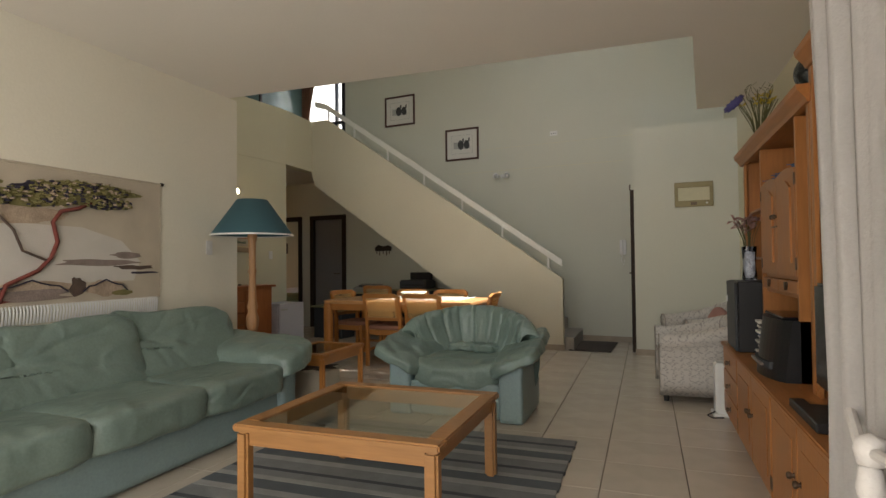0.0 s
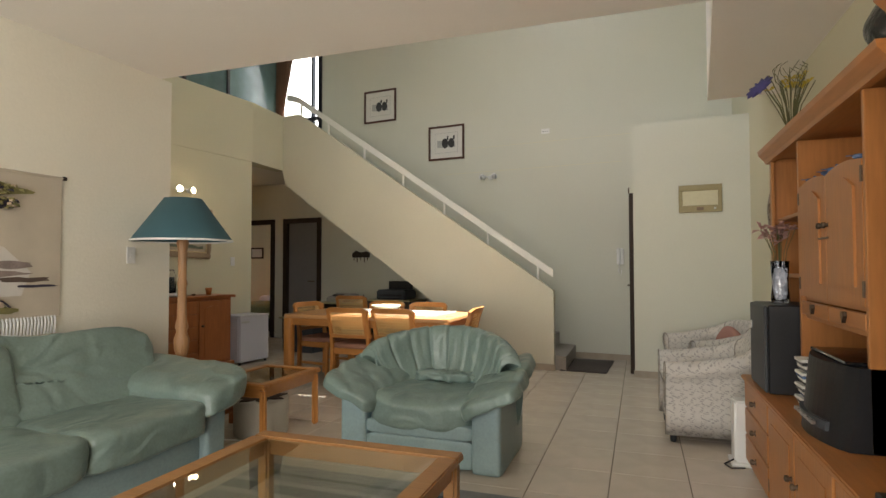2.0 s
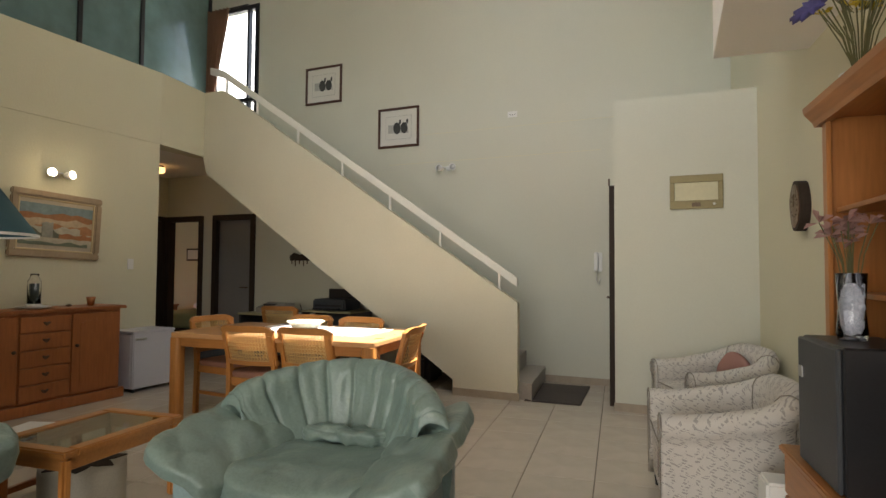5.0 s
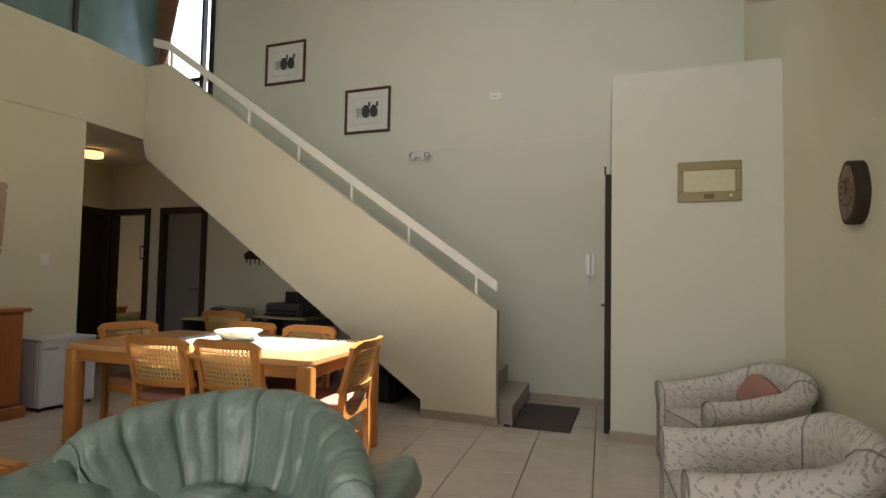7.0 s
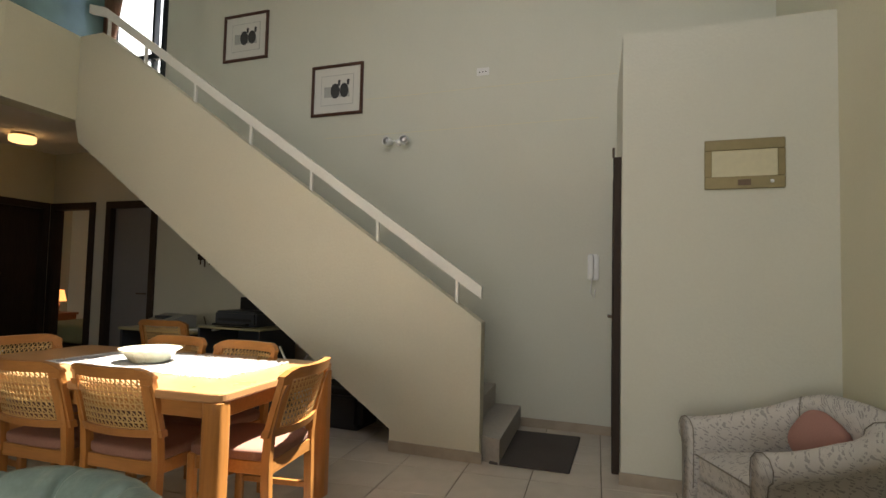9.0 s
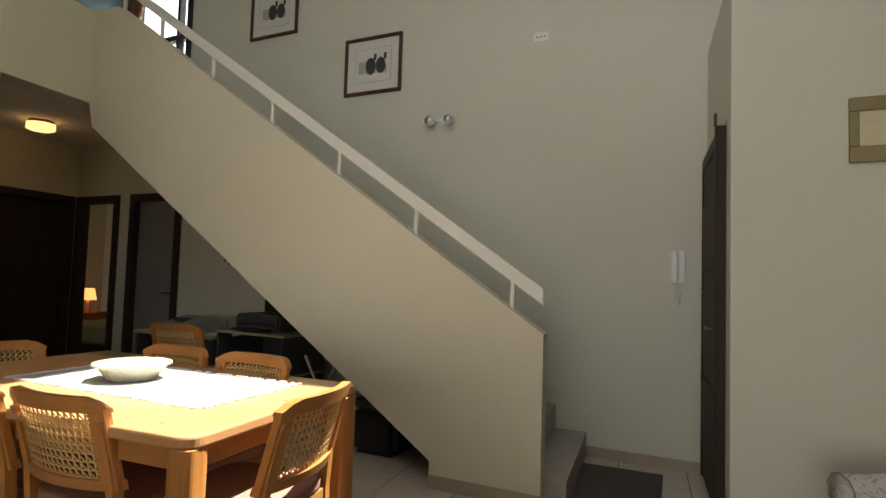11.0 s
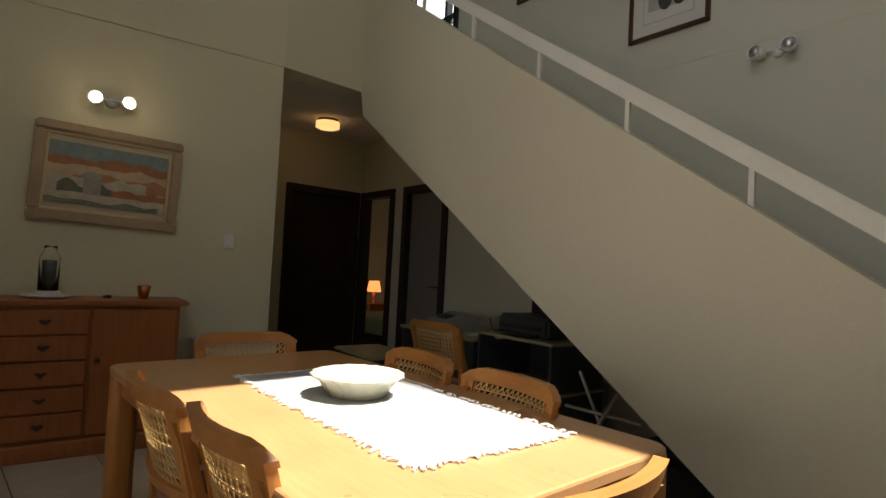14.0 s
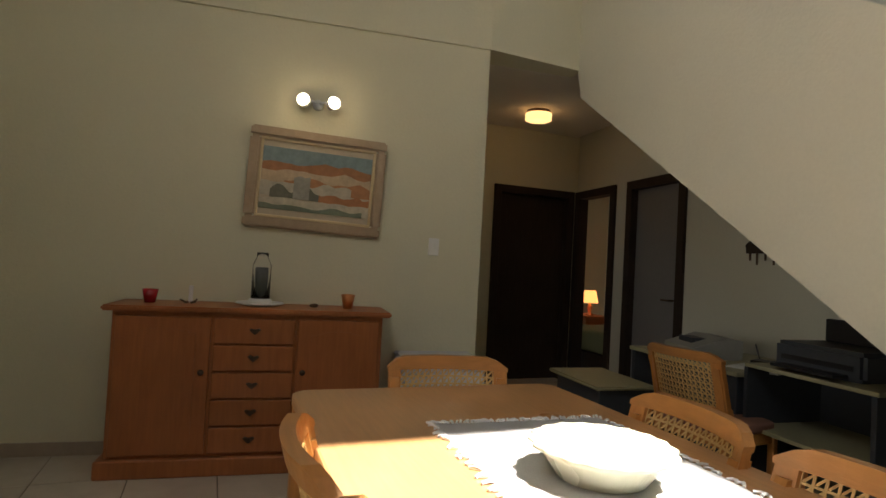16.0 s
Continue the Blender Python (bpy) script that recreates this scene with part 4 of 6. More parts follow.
def cane_chair(place, turn):
    """Front towards -y in its own axes, the back at +y."""
    ob = thing("dining_chair", "honey oak dining chair with a woven cane back", "chair", place, turn, "chairs round the dining table")
    for s in (-1, 1):
        part("leg", box(s * 0.20 - 0.019, -0.21, 0, s * 0.20 + 0.019, -0.172, 0.43, 0.006), OAK_V, ob)
        post = bmesh.new()
        pts = [(0.20, 0.0), (0.19, 0.42), (0.20, 0.55), (0.235, 0.70), (0.26, 0.765)]
        prism([(y - 0.02, z) for y, z in pts] + [(y + 0.02, z) for y, z in reversed(pts)], "x", s * 0.212 - 0.017, s * 0.212 + 0.017, post)
        part("back_leg", post, OAK_V, ob)
        part("side_rail", box(s * 0.20 - 0.012, -0.17, 0.36, s * 0.20 + 0.012, 0.18, 0.42, 0.003), OAK, ob)
        part("stretcher", box(s * 0.20 - 0.01, -0.17, 0.17, s * 0.20 + 0.01, 0.18, 0.20, 0.003), OAK, ob)
    part("front_rail", box(-0.18, -0.203, 0.36, 0.18, -0.18, 0.42, 0.003), OAK, ob)
    part("rear_rail", box(-0.19, 0.18, 0.36, 0.19, 0.205, 0.42, 0.003), OAK, ob)
    part("seat", soft(0, -0.01, 0.445, 0.44, 0.44, 0.06, 6, 0.0, 6, 8), SEATCLOTH, ob, "brown upholstered seat pad", True)

    def bent(bm):
        for v in bm.verts:
            v.co.y += 0.05 * (1 - (v.co.x / 0.23) ** 2) + (v.co.z - 0.55) * 0.27
        return bm

    def strip(z0, z1, x0=-0.24, x1=0.24, th=0.017, n=14):
        b = bmesh.new()
        rows = []
        for i in range(n + 1):
            x = x0 + (x1 - x0) * i / n
            drop = 0.035 * max(0, (abs(x) - 0.19) / 0.05) if z1 > 0.8 and n > 4 else 0
            rows.append([b.verts.new((x, 0.195 + dy, z)) for dy, z in ((-th, z0), (th, z0), (th, z1 - drop), (-th, z1 - drop))])
        for p, q in zip(rows, rows[1:]):
            for k in range(4):
                b.faces.new((p[k], p[(k + 1) % 4], q[(k + 1) % 4], q[k]))
        b.faces.new(rows[0]), b.faces.new(rows[-1])
        return bent(b)

    frame_b = part("backrest", strip(0.79, 0.84), OAK, ob)
    part("back_rail", strip(0.53, 0.565), OAK, ob)
    for s in (-1, 1):
        part("back_stile", strip(0.565, 0.79, s * 0.212 - 0.024, s * 0.212 + 0.024, 0.014, 2), OAK_V, ob)
    cane = bmesh.new()
    nx, nz = 15, 8
    w = 0.0030
    xs = [-0.189 + 0.378 * i / nx for i in range(nx + 1)]
    zs = [0.565 + 0.225 * j / nz for j in range(nz + 1)]
    for x in xs:
        for a, b in zip(zs, zs[1:]):
            box(x - w, 0.192, a, x + w, 0.1945, b, 0, cane)
    for z in zs:
        for a, b in zip(xs[::3], xs[3::3]):
            box(a, 0.1935, z - w, b, 0.196, z + w, 0, cane)
    for i in range(nx):
        for j in range(nz):
            x0, x1, z0, z1 = xs[i], xs[i + 1], zs[j], zs[j + 1]
            d = 0.0022
            q = [cane.verts.new((x0 - d, 0.197, z0 + d)), cane.verts.new((x0 + d, 0.197, z0 - d)), cane.verts.new((x1 + d, 0.197, z1 - d)), cane.verts.new((x1 - d, 0.197, z1 + d))]
            cane.faces.new(q)
    part("cane_panel", bent(cane), CANE, ob, "open woven cane panel")
    return ob


first = cane_chair((-3.0, 6.20, 0), 177)
copy_thing(first, pose(-2.50, 6.21, 0, 0, 0, 176))
copy_thing(first, pose(-3.09, 6.72, 0, 0, 0, -8))
copy_thing(first, pose(-2.55, 6.67, 0, 0, 0, -8))
copy_thing(first, pose(-2.06, 6.36, 0, 0, 0, -87))
copy_thing(first, pose(-3.62, 6.55, 0, 0, 0, 80))
tagged(copy_thing(first, pose(-4.12, 8.30, 0, 0, 0, 183)), "honey oak cane-backed chair drawn up to the desk")

# cloth with a rough fringe, and the bowl
runner = thing("table_runner", "white woven cotton cloth with a frayed fringe", "table cloth", (-2.74, 6.55, H + 0.001), -4)
cl = bmesh.new()
nx, ny = 60, 32
grid = []
for i in range(nx + 1):
    row = []
    for j in range(ny + 1):
        x, y_ = -0.56 + 1.12 * i / nx, -0.27 + 0.54 * j / ny
        ex = 0.012 * noise.noise(Vector((x * 30, y_ * 30, 1))) if i in (0, nx) or j in (0, ny) else 0
        row.append(cl.verts.new((x + ex, y_ + ex, 0.003 + 0.0022 * noise.noise(Vector((x * 25, y_ * 25, 0))))))
    grid.append(row)
for i in range(nx):
    for j in range(ny):
        cl.faces.new((grid[i][j], grid[i + 1][j], grid[i + 1][j + 1], grid[i][j + 1]))
bmesh.ops.solidify(cl, geom=cl.faces[:], thickness=0.003)
part("cloth", cl, CLOTH, runner, smooth=True)
fr = bmesh.new()
rng = random.Random(4)
for k in range(190):
    u = k / 190 * 4
    side, v = int(u), u - int(u)
    x, y_ = ((-0.56 + 1.12 * v, -0.27), (0.56, -0.27 + 0.54 * v), (0.56 - 1.12 * v, 0.27), (-0.56, 0.27 - 0.54 * v))[side]
    dx, dy = ((0, -1), (1, 0), (0, 1), (-1, 0))[side]
    l = rng.uniform(0.012, 0.03)
    j = rng.uniform(-0.012, 0.012)
    tube([(x, y_, 0.004), (x + dx * l / 2 + j * abs(dy), y_ + dy * l / 2 + j * abs(dx), 0.006), (x + dx * l + 2 * j * abs(dy), y_ + dy * l + 2 * j * abs(dx), 0.003)], 0.004, 5, fr)
part("fringe", fr, CLOTH, runner)
bowl = thing("serving_bowl", "cream glazed pie dish with a scalloped rim", "bowl", (-2.86, 6.54, H + 0.006), 0)
bowl.matrix_basis = bowl.matrix_basis @ Matrix.Diagonal((0.9, 0.9, 1.05, 1))
part("dish", lathe([(0, 0), (0.11, 0), (0.152, 0.05), (0.178, 0.064), (0.175, 0.07), (0.146, 0.053), (0.105, 0.012), (0, 0.010)], 0, 0, 0, 72, None, lambda a, r, h: 0.028 * math.cos(18 * a) if r > 0.17 else 0.008 * math.cos(18 * a) if r > 0.14 else 0), BOWL, bowl, smooth=True)

# ---------------------------------------------------------------- dining wall: sideboard, fridge, painting
DW = pose(-5.35, 7.2, 0, 0, 0, -7.4)      # x comes off the wall, y runs along it


def on_dining_wall(name, label, category, x, y, z, group=""):
    ob = thing(name, label, category, (0, 0, 0), 0, group)
    ob.matrix_basis = DW @ Matrix.Translation((x, y, z))
    return ob


def arched_panel(x, y0, y1, z0, z1, arch, th=0.012):
    """A raised door panel with a shallow arched head, in the plane x."""
    pts = [(y0, z0), (y1, z0), (y1, z1 - arch)]
    for k in range(1, 8):
        a = k / 8
        pts.append((y1 + (y0 - y1) * a, z1 - arch + arch * math.sin(math.pi * a)))
    pts.append((y0, z1 - arch))
    return prism(pts, "x", x, x + th)


sb = on_dining_wall("sideboard", "reddish pine sideboard with five drawers and two doors", "sideboard", 0.005, -1.235, 0)
sb.matrix_basis = sb.matrix_basis @ Matrix.Translation((0, 0.025, 0)) @ Matrix.Diagonal((1, 1.04, 1.012, 1))
part("plinth", box(0, -0.72, 0, 0.42, 0.72, 0.095, 0.006), REDWOOD, sb)
part("body", box(0, -0.685, 0.095, 0.385, 0.685, 0.865, 0.004), REDWOOD, sb)
part("top", box(0, -0.73, 0.865, 0.425, 0.73, 0.895, 0.008, None, 2), REDWOOD, sb)
for s, y0, y1 in ((-1, -0.665, -0.215), (1, 0.225, 0.665)):
    dr = part("door", box(0.385, y0, 0.115, 0.402, y1, 0.84, 0.004), REDWOOD, sb)
    part("panel", arched_panel(0.394, y0 + 0.07, y1 - 0.07, 0.18, 0.78, 0.03), REDWOOD, dr)
    part("knob", lathe([(0, 0.03), (0.014, 0.026), (0.016, 0.016), (0.008, 0.006), (0.010, 0), (0, 0)], 0, 0, 0, 12), BRASS, dr, at=pose(0.402, y1 - 0.035 if s < 0 else y0 + 0.035, 0.55, 0, 90, 0), smooth=True)
for k in range(5):
    z0 = 0.115 + k * 0.1465
    dr = part("drawer", box(0.385, -0.20, z0, 0.404, 0.21, z0 + 0.136, 0.005), REDWOOD, sb)
    ht = [(0.0, -0.016), (0.02, 0.0), (0.03, 0.012), (0.02, 0.02), (0.008, 0.016), (0, 0.011), (-0.008, 0.016), (-0.02, 0.02), (-0.03, 0.012), (-0.02, 0.0)]
    part("handle", prism([(0.005 + u, z0 + 0.068 + v) for u, v in ht], "x", 0.404, 0.414), BRASS, dr, "heart-shaped bronze handle")
ZS = 0.9065
red = on_dining_wall("red_glass", "small red glass candle cup on the sideboard", "cup", 0.22, -1.785, ZS)
part("cup", lathe([(0, 0), (0.028, 0), (0.042, 0.075), (0.039, 0.075), (0.025, 0.006), (0, 0.006)], 0, 0, 0, 20), material("red_glass", (0.30, 0.008, 0.012), 0.12, bump=0, vary=0.05), red, smooth=True)
can = on_dining_wall("candle_holder", "white candle in a twig-like bronze holder", "candle", 0.22, -1.575, ZS)
part("candle", lathe([(0, 0), (0.012, 0), (0.012, 0.095), (0, 0.098)], 0, 0, 0.006, 12), CLOTH, can)
for a in (0.3, 2.4, 4.2, 5.4):
    part("twig", tube([(0, 0, 0.012), (0.03 * math.cos(a), 0.03 * math.sin(a), 0.006), (0.06 * math.cos(a + 0.3), 0.06 * math.sin(a + 0.3), 0.022)], 0.005, 6), BRASS, can)
hur = on_dining_wall("hurricane_lamp", "dark pillar candle in a clear glass on a white plate", "candle", 0.2, -1.20, ZS)
hur.matrix_basis = hur.matrix_basis @ Matrix.Scale(1.2, 4)
part("plate", lathe([(0, 0), (0.06, 0), (0.115, 0.012), (0.112, 0.017), (0.06, 0.006), (0, 0.006)], 0, 0, 0, 32), WHITE, hur, smooth=True)
part("foot", lathe([(0, 0.006), (0.055, 0.006), (0.055, 0.03), (0.045, 0.035), (0, 0.035)], 0, 0, 0, 24), WHITE, hur, smooth=True)
part("candle", lathe([(0, 0.035), (0.032, 0.035), (0.032, 0.185), (0.027, 0.188), (0, 0.182)], 0, 0, 0, 20), material("dark_green_wax", (0.012, 0.022, 0.024), 0.4, bump=0.001), hur, smooth=True)
gl = part("chimney", lathe([(0.045, 0.036), (0.045, 0.20), (0.028, 0.235), (0.028, 0.26), (0.025, 0.26), (0.026, 0.233), (0.042, 0.198), (0.042, 0.036), (0.045, 0.036)], 0, 0, 0, 24), GLASSM, hur, smooth=True)
gl.visible_shadow = False
sn = on_dining_wall("snail_ornament", "tiny brown shell ornament on the sideboard", "ornament", 0.2, -0.89, ZS)
part("shell", soft(0, 0, 0.011, 0.03, 0.05, 0.022, 2.4, 0.004, 40, 6), BRASS, sn, smooth=True)
cup = on_dining_wall("copper_cup", "small copper tumbler on the sideboard", "cup", 0.22, -0.69, ZS)
part("cup", lathe([(0, 0), (0.027, 0), (0.042, 0.085), (0.039, 0.085), (0.024, 0.005), (0, 0.005)], 0, 0, 0, 20), material("copper", (0.50, 0.20, 0.08), 0.3, metal=0.9, bump=0.001), cup, smooth=True)

fr_ = on_dining_wall("mini_fridge", "small white refrigerator beside the sideboard", "refrigerator", 0.02, -0.10, 0)
part("cabinet", box(0, -0.25, 0.035, 0.33, 0.25, 0.60, 0.008), FRIDGE, fr_)
part("door", box(0.335, -0.25, 0.035, 0.375, 0.25, 0.60, 0.01, None, 2), FRIDGE, fr_)
part("top", box(-0.005, -0.255, 0.60, 0.38, 0.255, 0.625, 0.008, None, 2), FRIDGE, fr_)
part("handle", box(0.376, -0.23, 0.53, 0.384, -0.10, 0.555, 0.003), SILVER, fr_)
for y_ in (-0.22, 0.22):
    part("foot", lathe([(0, 0), (0.016, 0), (0.016, 0.035), (0, 0.035)], 0.34, y_, 0, 10), BLACK, fr_)

pa = on_dining_wall("framed_painting", "desert landscape painting in a pale gilt wooden frame", "painting", 0.0, -0.91, 1.68)
PAPER_GOLD = material("bright_gilt_edge", (0.62, 0.50, 0.30), 0.4, metal=0.3, bump=0)
PALEGOLD = material("pale_gilt_wood", (0.40, 0.30, 0.20), 0.5, metal=0.1, grain=25, vary=0.15, bump=0.002)
for n, a, b, c, d in (("frame", -0.425, -0.315, 0.425, -0.25), ("frame", -0.425, 0.25, 0.425, 0.315), ("frame", -0.425, -0.25, -0.36, 0.25), ("frame", 0.36, -0.25, 0.425, 0.25)):
    part(n, box(0.0, a, b, 0.04, c, d, 0.012, None, 2), PALEGOLD, pa)
pa.matrix_basis = pa.matrix_basis @ pose(0, 0, 0, -2.2, 0, 0)
for n, a, b, c, d in (("liner", -0.36, -0.25, 0.36, -0.232), ("liner", -0.36, 0.232, 0.36, 0.25), ("liner", -0.36, -0.232, -0.342, 0.232), ("liner", 0.342, -0.232, 0.36, 0.232)):
    part(n, box(0.004, a, b, 0.026, c, d, 0.004), PAPER_GOLD, pa)
part("mount", box(0.002, -0.342, -0.232, 0.016, 0.342, 0.232), material("cream_mount", (0.52, 0.44, 0.33), 0.8, bump=0.001), pa)


def painted(name, plane, shapes, parent, base):
    """Flat daubs laid one over another on a canvas: each is (colour, polygon of (y, z))."""
    for i, (colour, pts) in enumerate(shapes):
        part(name, prism(pts, "x", plane, plane + 0.0012 + 0.0009 * (i + 1)), material("paint", colour, 0.6, grain=35, vary=0.22, bump=0.002, spots=12), parent)


def ridge(y0, y1, z0, z1, rough, seed, n=16):
    """A rolling band from y0 to y1 with its crest near z1."""
    return [(y0, z0)] + [(y1, z0)] + [(y1 + (y0 - y1) * k / n, z1 + rough * noise.noise(Vector((k * 0.37 + seed, seed, 0)))) for k in range(n + 1)]


painted("daub", 0.016, [
    ((0.20, 0.27, 0.28), [(-0.34, 0.09), (0.34, 0.09), (0.34, 0.195), (-0.34, 0.195)]),
    ((0.36, 0.16, 0.07), ridge(-0.34, 0.34, -0.02, 0.115, 0.05, 1.3)),
    ((0.52, 0.40, 0.26), ridge(-0.34, 0.34, -0.06, 0.055, 0.035, 4.1)),
    ((0.42, 0.20, 0.09), ridge(-0.20, 0.34, -0.07, 0.005, 0.03, 7.7)),
    ((0.50, 0.46, 0.36), ridge(-0.34, 0.22, -0.11, -0.02, 0.04, 2.9)),
    ((0.15, 0.15, 0.11), ridge(-0.28, 0.02, -0.12, -0.06, 0.05, 9.4)),
    ((0.40, 0.17, 0.07), ridge(0.02, 0.34, -0.13, -0.075, 0.03, 5.5)),
    ((0.50, 0.45, 0.34), ridge(-0.34, 0.34, -0.195, -0.125, 0.03, 6.2)),
    ((0.17, 0.20, 0.14), ridge(-0.34, 0.30, -0.195, -0.165, 0.02, 8.8)),
    ((0.33, 0.32, 0.27), ridge(-0.14, -0.04, -0.12, 0.02, 0.03, 3.3, 6)),
], pa, 0)


def spot_pair(ob, lit):
    part("backplate", lathe([(0, 0), (0.035, 0), (0.03, 0.02), (0, 0.022)], 0, 0, 0, 20), WHITE, ob, at=pose(0, 0, 0, 0, 90, 0), smooth=True)
    for s in (-1, 1):
        m = pose(0.07, s * 0.085, -0.005, 0, 84, s * 14)
        head = part("lamp_head", lathe([(0, -0.05), (0.02, -0.045), (0.036, -0.01), (0.044, 0.045), (0.04, 0.045), (0.03, 0.0), (0, -0.02)], 0, 0, 0, 18), WHITE, ob, at=m, smooth=True)
        part("arm", tube([(0.01, 0, 0.01), (0.035, s * 0.04, 0.012), (0.045, s * 0.08, 0)], 0.009, 8), WHITE, ob)
        part("bulb", lathe([(0, -0.01), (0.03, 0.01), (0.037, 0.035), (0.025, 0.05), (0, 0.055)], 0, 0, 0, 14), lit, head, smooth=True)


LIT = glow("lit_bulb", (1.0, 0.86, 0.62), 3.2)
wl = on_dining_wall("wall_spotlight", "white double wall spotlight, both bulbs lit", "wall light", 0.0, -0.93, 2.18)
spot_pair(wl, LIT)
for s in (-1, 1):
    p = DW @ Vector((0.17, -0.93 + s * 0.12, 2.17))
    bulb("spot_bulb", p, 0.13, (1.0, 0.78, 0.46), 0.03)
sw1 = on_dining_wall("light_switch", "white plastic light switch plate on the wall", "light switch", 0.0, -0.12, 1.32)
part("plate", box(0, -0.036, -0.058, 0.009, 0.036, 0.058, 0.003), WHITE, sw1)
part("rocker", box(0.009, -0.012, -0.02, 0.013, 0.012, 0.02, 0.002), WHITE, sw1)
sw2 = thing("light_switch", "white plastic light switch plate beside the tapestry", "light switch", (LX, 3.95, 1.33))
part("plate", box(0, -0.036, -0.058, 0.009, 0.036, 0.058, 0.003), WHITE, sw2)
part("rocker", box(0.009, -0.012, -0.02, 0.013, 0.012, 0.02, 0.002), WHITE, sw2)

# ---------------------------------------------------------------- back wall
BW = pose(0, back(0), 0, 0, 0, -5.71)     # x runs along the wall, -y comes off it


def on_back_wall(name, label, category, x, z, group=""):
    ob = thing(name, label, category, (x, back(x), z), -5.71, group)
    return ob


MAHOG = material("dark_mahogany_frame", (0.075, 0.028, 0.016), 0.35, grain=10, vary=0.2, wood=(1, 9, 9))
PAPER = material("white_mount_card", (0.66, 0.65, 0.60), 0.8, grain=80, vary=0.03, bump=0)
INK = material("dark_feather_ink", (0.045, 0.045, 0.045), 0.7, grain=60, vary=0.5, bump=0)
GREYINK = material("pale_grey_wash", (0.40, 0.40, 0.38), 0.8, grain=30, vary=0.2, bump=0)
for x, z in ((-4.20, 3.86), (-3.02, 3.15)):
    ob = on_back_wall("framed_print", "black and white guineafowl print in a dark wooden frame", "picture", x, z, "framed bird prints")
    w, h = 0.30, 0.265
    for a, b, c, d in ((-w, h - 0.03, w, h), (-w, -h, w, -h + 0.03), (-w, -h + 0.03, -w + 0.03, h - 0.03), (w - 0.03, -h + 0.03, w, h - 0.03)):
        part("frame", box(a, -0.028, b, c, 0, d, 0.005), MAHOG, ob)
    part("mount", box(-w + 0.03, -0.010, -h + 0.03, w - 0.03, -0.002, h - 0.03), PAPER, ob)
    part("picture_edge", box(-0.19, -0.0115, -0.155, 0.19, -0.0105, 0.155), GREYINK, ob)
    part("sheet", box(-0.185, -0.013, -0.15, 0.185, -0.0118, 0.15), PAPER, ob)
    part("grass_wash", prism([(-0.15, -0.07), (0.15, -0.08), (0.14, 0.0), (0.02, 0.03), (-0.15, 0.04)], "y", -0.0142, -0.0132), GREYINK, ob)
    for cx, s in ((-0.02, 1), (0.085, 0.95)):
        body = [(cx + s * (0.05 * math.cos(a) - 0.02 * math.sin(a)), -0.01 + s * (0.075 * math.sin(a) + 0.025 * math.cos(a))) for a in (k * math.pi / 8 for k in range(16))]
        part("bird_shape", prism(body, "y", -0.0158, -0.0146), INK, ob)
        part("bird_neck", prism([(cx + 0.03, 0.045), (cx + 0.055, 0.04), (cx + 0.06, 0.095), (cx + 0.04, 0.105), (cx + 0.03, 0.09)], "y", -0.0158, -0.0146), INK, ob)
so = on_back_wall("wall_socket", "white wall socket plate high on the wall", "socket", -1.48, 3.17)
part("plate", box(-0.06, -0.008, -0.036, 0.06, 0, 0.036, 0.003), WHITE, so)
for x in (-0.03, 0.0, 0.03):
    part("slot", lathe([(0, 0), (0.006, 0), (0.006, 0.002), (0, 0.002)], 0, 0, 0, 8), BLACK, so, at=pose(x, -0.008, -0.004, 90, 0, 0))
ws = thing("wall_spotlight", "white double wall spotlight, unlit, on the stair wall", "wall light", (-2.31, back(-2.31), 2.565), -95.71)
spot_pair(ws, SILVER)
icom = on_back_wall("intercom", "white door intercom handset on the wall", "intercom", -0.48, 1.38)
part("base", box(-0.045, -0.04, -0.11, 0.045, 0, 0.11, 0.01, None, 2), WHITE, icom)
part("handset", soft(-0.015, -0.06, 0, 0.045, 0.05, 0.22, 5, 0, 1, 8), WHITE, icom, smooth=True)
part("cord", tube([(-0.01, -0.03, -0.11), (-0.02, -0.04, -0.2), (0.01, -0.035, -0.26), (0.02, -0.03, -0.18)], 0.006, 6), WHITE, icom)

plq = thing("framed_plaque", "olive gold framed plaque with a cream centre panel", "plaque", (0.39, front(0.39), 1.98), -5.71)
OLIVE = material("olive_gold_frame", (0.25, 0.205, 0.10), 0.45, metal=0.3, grain=30, vary=0.12, bump=0.001)
for a, b, c, d in ((-0.215, 0.085, 0.215, 0.15), (-0.215, -0.15, 0.215, -0.075), (-0.215, -0.075, -0.175, 0.085), (0.175, -0.075, 0.215, 0.085)):
    part("frame", box(a, -0.018, b, c, 0, d, 0.004), OLIVE, plq)
part("panel", box(-0.175, -0.010, -0.075, 0.175, 0, 0.085), material("cream_panel", (0.58, 0.54, 0.36), 0.5, bump=0), plq)
part("badge", box(-0.035, -0.021, -0.13, 0.035, -0.018, -0.095, 0.003), BRASS, plq)
part("knob", lathe([(0, 0), (0.012, 0), (0.01, 0.008), (0, 0.01)], 0, 0, 0, 10), WHITE, plq, at=pose(0.145, -0.018, -0.11, 90, 0, 0))

